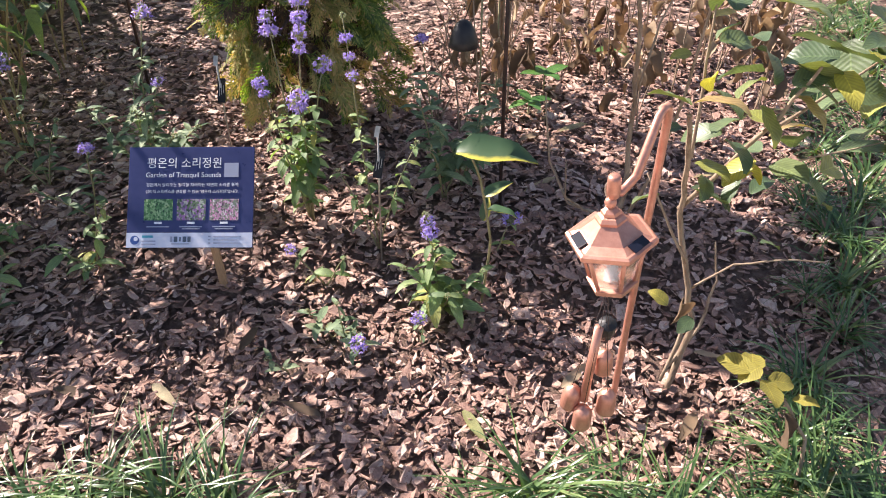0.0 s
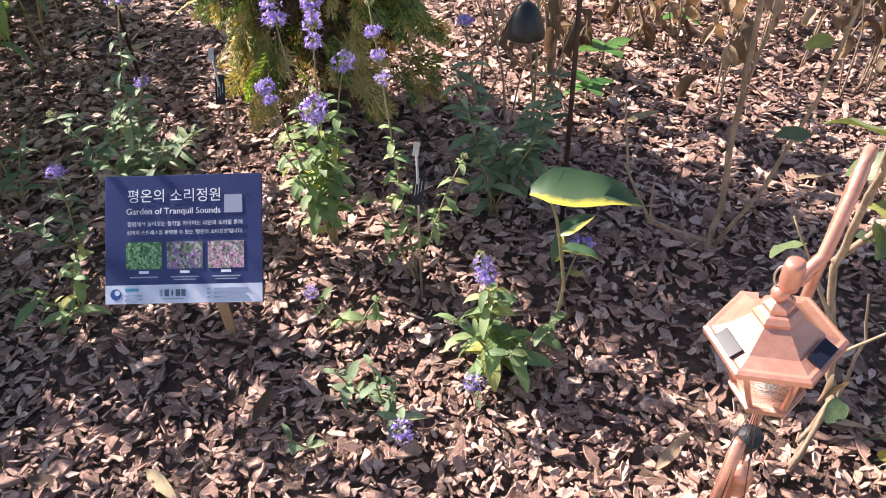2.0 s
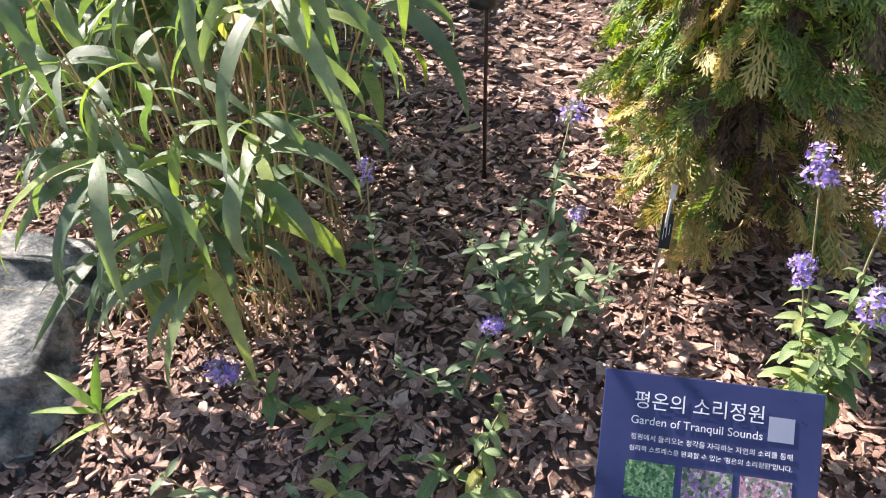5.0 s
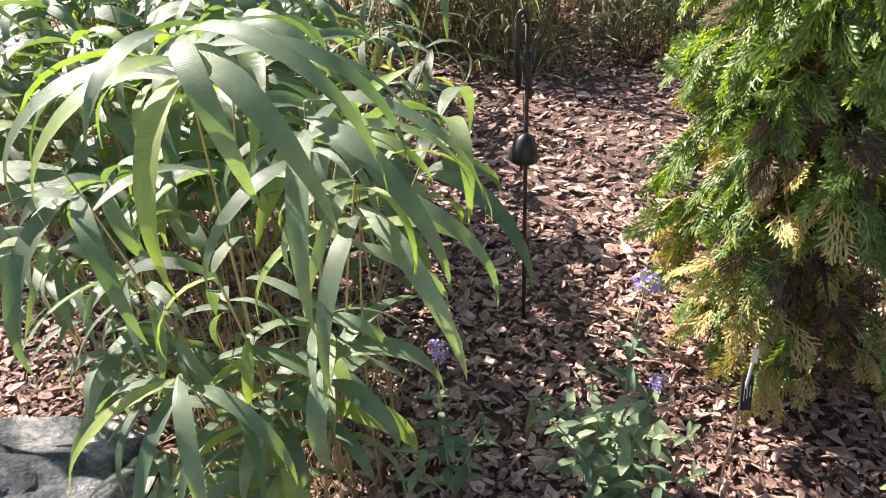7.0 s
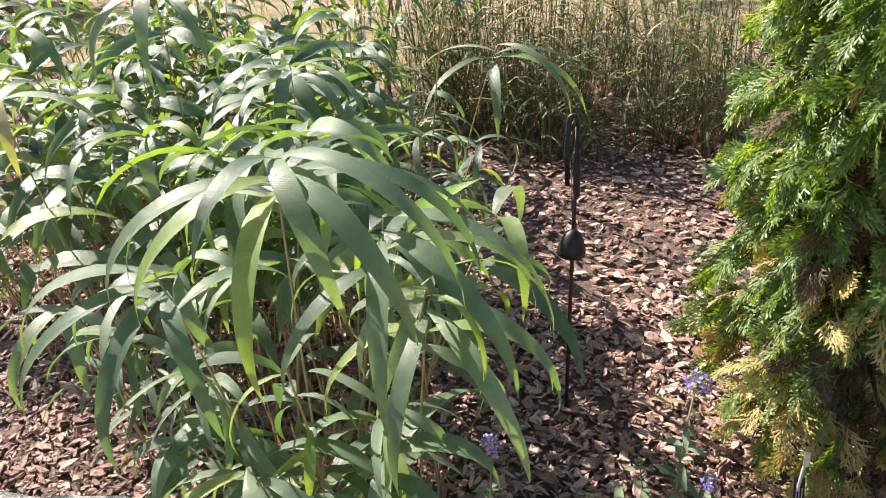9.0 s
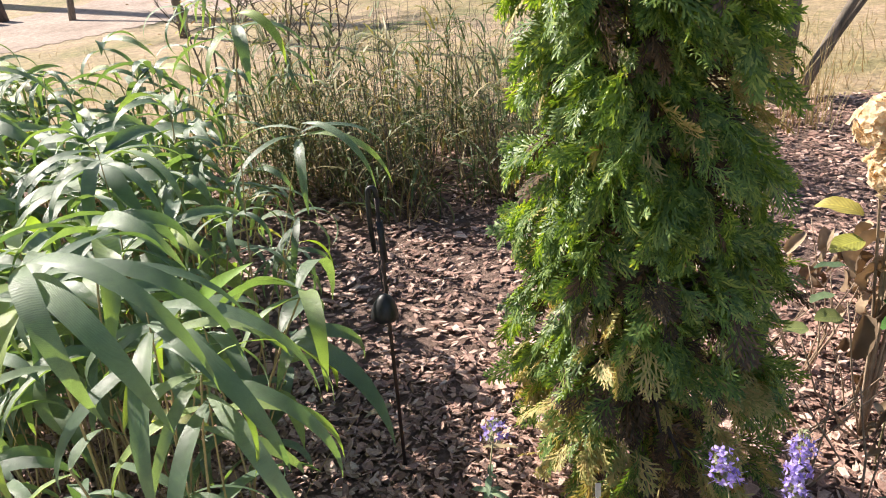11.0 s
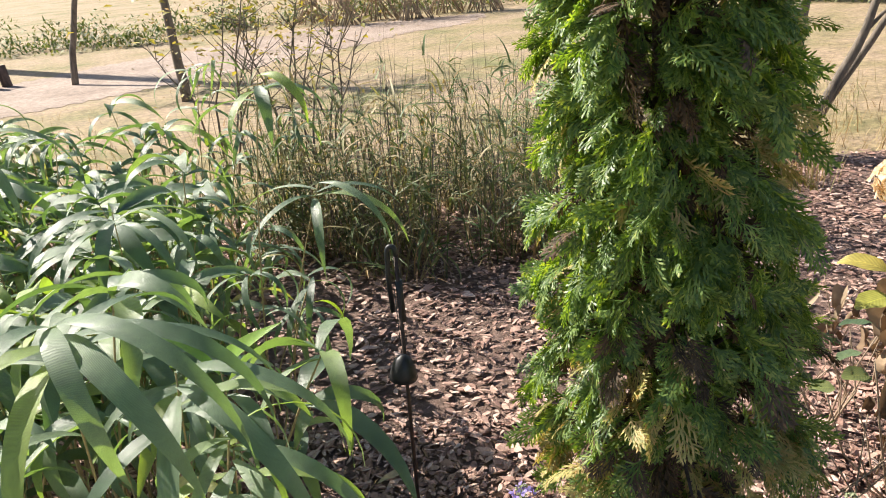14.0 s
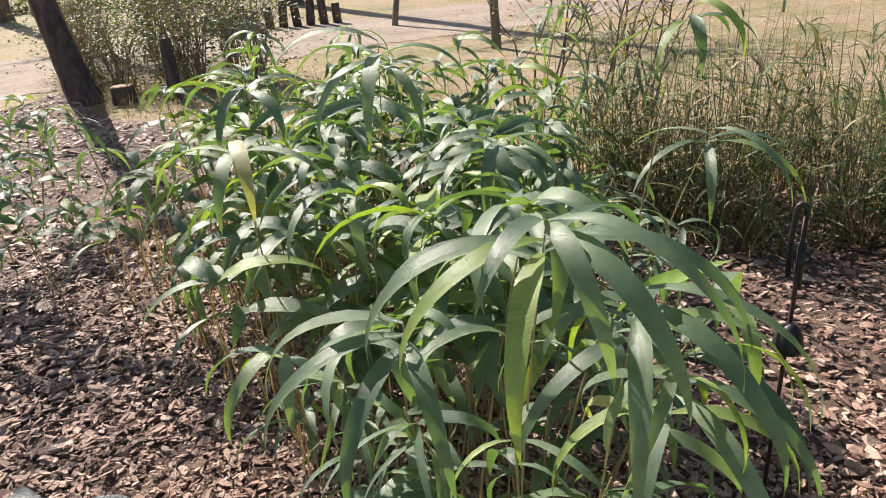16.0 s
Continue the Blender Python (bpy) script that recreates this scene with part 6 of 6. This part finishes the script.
    # brown brush at the far edge of the lawn
    for x, y, h in ((-3.3, 19.6, 1.5), (-2.5, 20.2, 1.8), (-1.7, 19.5, 1.4), (-0.9, 20.4, 1.9), (0.0, 20.0, 1.6), (-4.2, 20.6, 1.6)):
        L = []
        for i in range(26):
            a, d = U(0, 6.28), U(0.1, 0.7)
            L.append(([(U(-0.55, 0.55), U(-0.3, 0.3), 0), (d * 0.5 * math.cos(a), d * 0.5 * math.sin(a), h * 0.5), (d * math.cos(a), d * math.sin(a), h * U(0.6, 1.05))], 0.014, 0.006))
        s, inv = woody_tree(x, y, L, "brown leafless brush beyond the dry lawn", TWIG, "twiggy_shrub", "shrub")
        leafy(s, inv, (x, y, h * 0.5), (0.75, 0.4, 0.35), 520, DRY, 0.07, "foliage")
    # clipped low hedge
    g = Geo()
    for i in range(5200):
        k = rnd.random()
        x, y = 5.7 + 2.9 * k + rnd.gauss(0, 0.16), 16.9 - 4.5 * k + rnd.gauss(0, 0.16)
        v, f, uv = blade(U(0.05, 0.10), 0.04, U(-30, 80), U(-60, 60), 1, 0, "grass")
        g.add(v, f, uv, pose(x, y, U(0.0, 0.52), 0, 0, U(0, 360)))
    tagged(put("low_hedge", g.mesh("low_hedge", SHRUB)), "low dark green hedge across the dry lawn", "hedge", kind="stuff")
    edge = thing("log_edging", pose(-9.5, 13.6, 0), "row of short dark upright logs edging the path", "edging")
    for i in range(9):
        x, y = 0.22 * i - 0.9, 0.13 * i - 0.4
        h = U(0.30, 0.46)
        part("log", lathe([(0.085, -0.1), (0.08, h - 0.02), (0.07, h)], 10), TRUNK, edge, "", pose(x, y, gz(x - 9.5, y + 13.6), U(-4, 4), U(-4, 4), 0), smooth=True)
        part("sawn_top", lathe([(0.068, 0.0), (0.066, 0.006)], 10), WOOD, edge, "pale sawn end", pose(x, y, gz(x - 9.5, y + 13.6) + h - 0.001))
    rock(-10.4, 13.2, 0.05, 0.45, 0.3, 0.22, 20, 3.1, "low grey rock beside the path")
    rock(-9.6, 12.6, 0.03, 0.30, 0.22, 0.16, 70, 7.7, "low grey rock beside the path")


# ---- fallen leaves ----
def fallen_leaves():
    flat = [leaf_mesh("fallen_leaf", DRY_LEAF if i % 2 else STRAW_LEAF, length=U(0.08, 0.15), width=U(0.022, 0.036), rise=U(-5, 10), fall=U(-15, 12), segs=6, fold=0.3, twist=U(-60, 60), wave=0.08) for i in range(6)]
    spots = [(-1.66, 1.60), (-1.48, 1.52), (-1.60, 1.48), (-1.38, 1.50), (-1.80, 1.56), (-1.30, 1.75), (-0.55, 1.42), (-0.30, 1.20), (0.05, 1.22), (0.30, 1.30), (-0.75, 1.30), (-1.0, 1.28), (0.62, 1.22), (0.66, 1.42), (-1.15, 2.35), (-0.95, 2.75), (-1.25, 3.0), (-0.75, 3.2), (0.25, 2.35), (0.5, 2.45), (0.35, 2.1), (0.8, 2.1)]
    for x, y in spots:
        ob = put("fallen_leaf", rnd.choice(flat), None, at(x, y, 0.026, U(0, 360), U(-14, 14), U(-8, 8)))
        tagged(ob, "dry curled fallen leaf lying on the mulch", "leaf", "fallen leaves")


# ---- bark mulch ----
def bark_mulch(name, count, area, mean, seed, tilt=0.42, lift=0.020):
    """Angular flakes of bark: five- or six-cornered, thin, slightly cupped, lying at all angles."""
    r = np.random.default_rng(seed)
    n = int(count * 1.6)
    x, y = r.uniform(area[0], area[1], n), r.uniform(area[2], area[3], n)
    keep = np.array([in_bed(a, b) for a, b in zip(x, y)])
    x, y = x[keep][:count], y[keep][:count]
    n = len(x)
    z = np.array([gz(a, b) for a, b in zip(x, y)])
    a = mean * r.gamma(5.0, 0.2, n).clip(0.4, 2.3)
    b = a * r.uniform(0.18, 0.64, n)
    th = r.uniform(0.06, 0.20, n) * b + 0.001
    ang = np.arange(6) * math.pi / 3 + r.uniform(-0.42, 0.42, (n, 6))
    rad = r.uniform(0.62, 1.18, (n, 6))
    px, py = np.cos(ang) * rad * a[:, None], np.sin(ang) * rad * b[:, None]
    curl = r.uniform(-0.2, 0.5, n)
    bend = curl[:, None] * (py ** 2) / (b[:, None] + 1e-6) + r.normal(0, 0.05, (n, 6)) * b[:, None]
    bot = np.stack([px, py, bend - th[:, None] / 2], -1)
    top = np.stack([px * 0.93, py * 0.88, bend + th[:, None] / 2], -1)
    v = np.concatenate([bot, top], 1)
    yaw, tx, ty = r.uniform(0, 2 * math.pi, n), r.normal(0, tilt, n), r.normal(0, tilt * 0.6, n)
    cx, sx, cy, sy, cz, sz = np.cos(tx), np.sin(tx), np.cos(ty), np.sin(ty), np.cos(yaw), np.sin(yaw)
    X, Y, Z = v[..., 0], v[..., 1], v[..., 2]
    Y, Z = Y * cx[:, None] - Z * sx[:, None], Y * sx[:, None] + Z * cx[:, None]
    X, Z = X * cy[:, None] + Z * sy[:, None], -X * sy[:, None] + Z * cy[:, None]
    X, Y = X * cz[:, None] - Y * sz[:, None], X * sz[:, None] + Y * cz[:, None]
    up = r.uniform(0.0, lift, n)
    V = np.stack([X + x[:, None], Y + y[:, None], Z + (z + up)[:, None]], -1).reshape(-1, 3)
    k = (np.arange(n) * 12)[:, None]
    faces = []
    for i in range(6):
        j = (i + 1) % 6
        faces += (k + np.array([i, j, j + 6, i + 6])).tolist()
    faces += (k + np.array([6, 7, 8, 9, 10, 11])).tolist()
    me = bpy.data.meshes.new(name)
    me.from_pydata(V.tolist(), [], faces)
    me.materials.append(BARK_CHIP)
    tagged(put(name, me), "loose reddish-brown bark mulch chips over the bed", "mulch", kind="stuff")


garden_sign()
copper_lantern()
chime_stake(-1.195, 2.715, 0.90, (0.012, -0.035, 0.60), (-1, 0), (0.02, 0.03))
chime_stake(0.165, 1.97, 1.02, (-0.115, -0.11, 0.63), (-1, -0.6), (0.0, -0.02))
white_cedar()
bamboo_stand()
rock(-2.62, 1.80, -0.03, 0.60, 0.33, 0.235, 8, 1.4, sink=11)
all_bluebeards()
sapling()
hydrangea()
plant_tag(-0.722, 2.16, 0.41, 10, 0.015)
plant_tag(-0.194, 1.743, 0.44, -5, 0.02)
back_planting()
all_trees()
lilyturf()
fallen_leaves()
paving()
bark_mulch("bark_mulch", 40000, (-3.4, 2.2, 0.55, 3.3), 0.0178, 5, 0.34)
bark_mulch("bark_shreds", 13000, (-3.0, 1.6, 0.75, 2.9), 0.010, 8, 0.5, 0.026)
bark_mulch("bark_mulch_beyond", 19000, (-3.4, 3.4, 3.2, 6.2), 0.0195, 6, 0.15)
bark_mulch("bark_mulch_nearby", 8000, (-4.8, -3.4, 1.4, 4.2), 0.021, 9, 0.34)
bark_mulch("bark_mulch_aside", 11000, (-9.0, -3.4, 1.4, 8.0), 0.030, 7, 0.3)
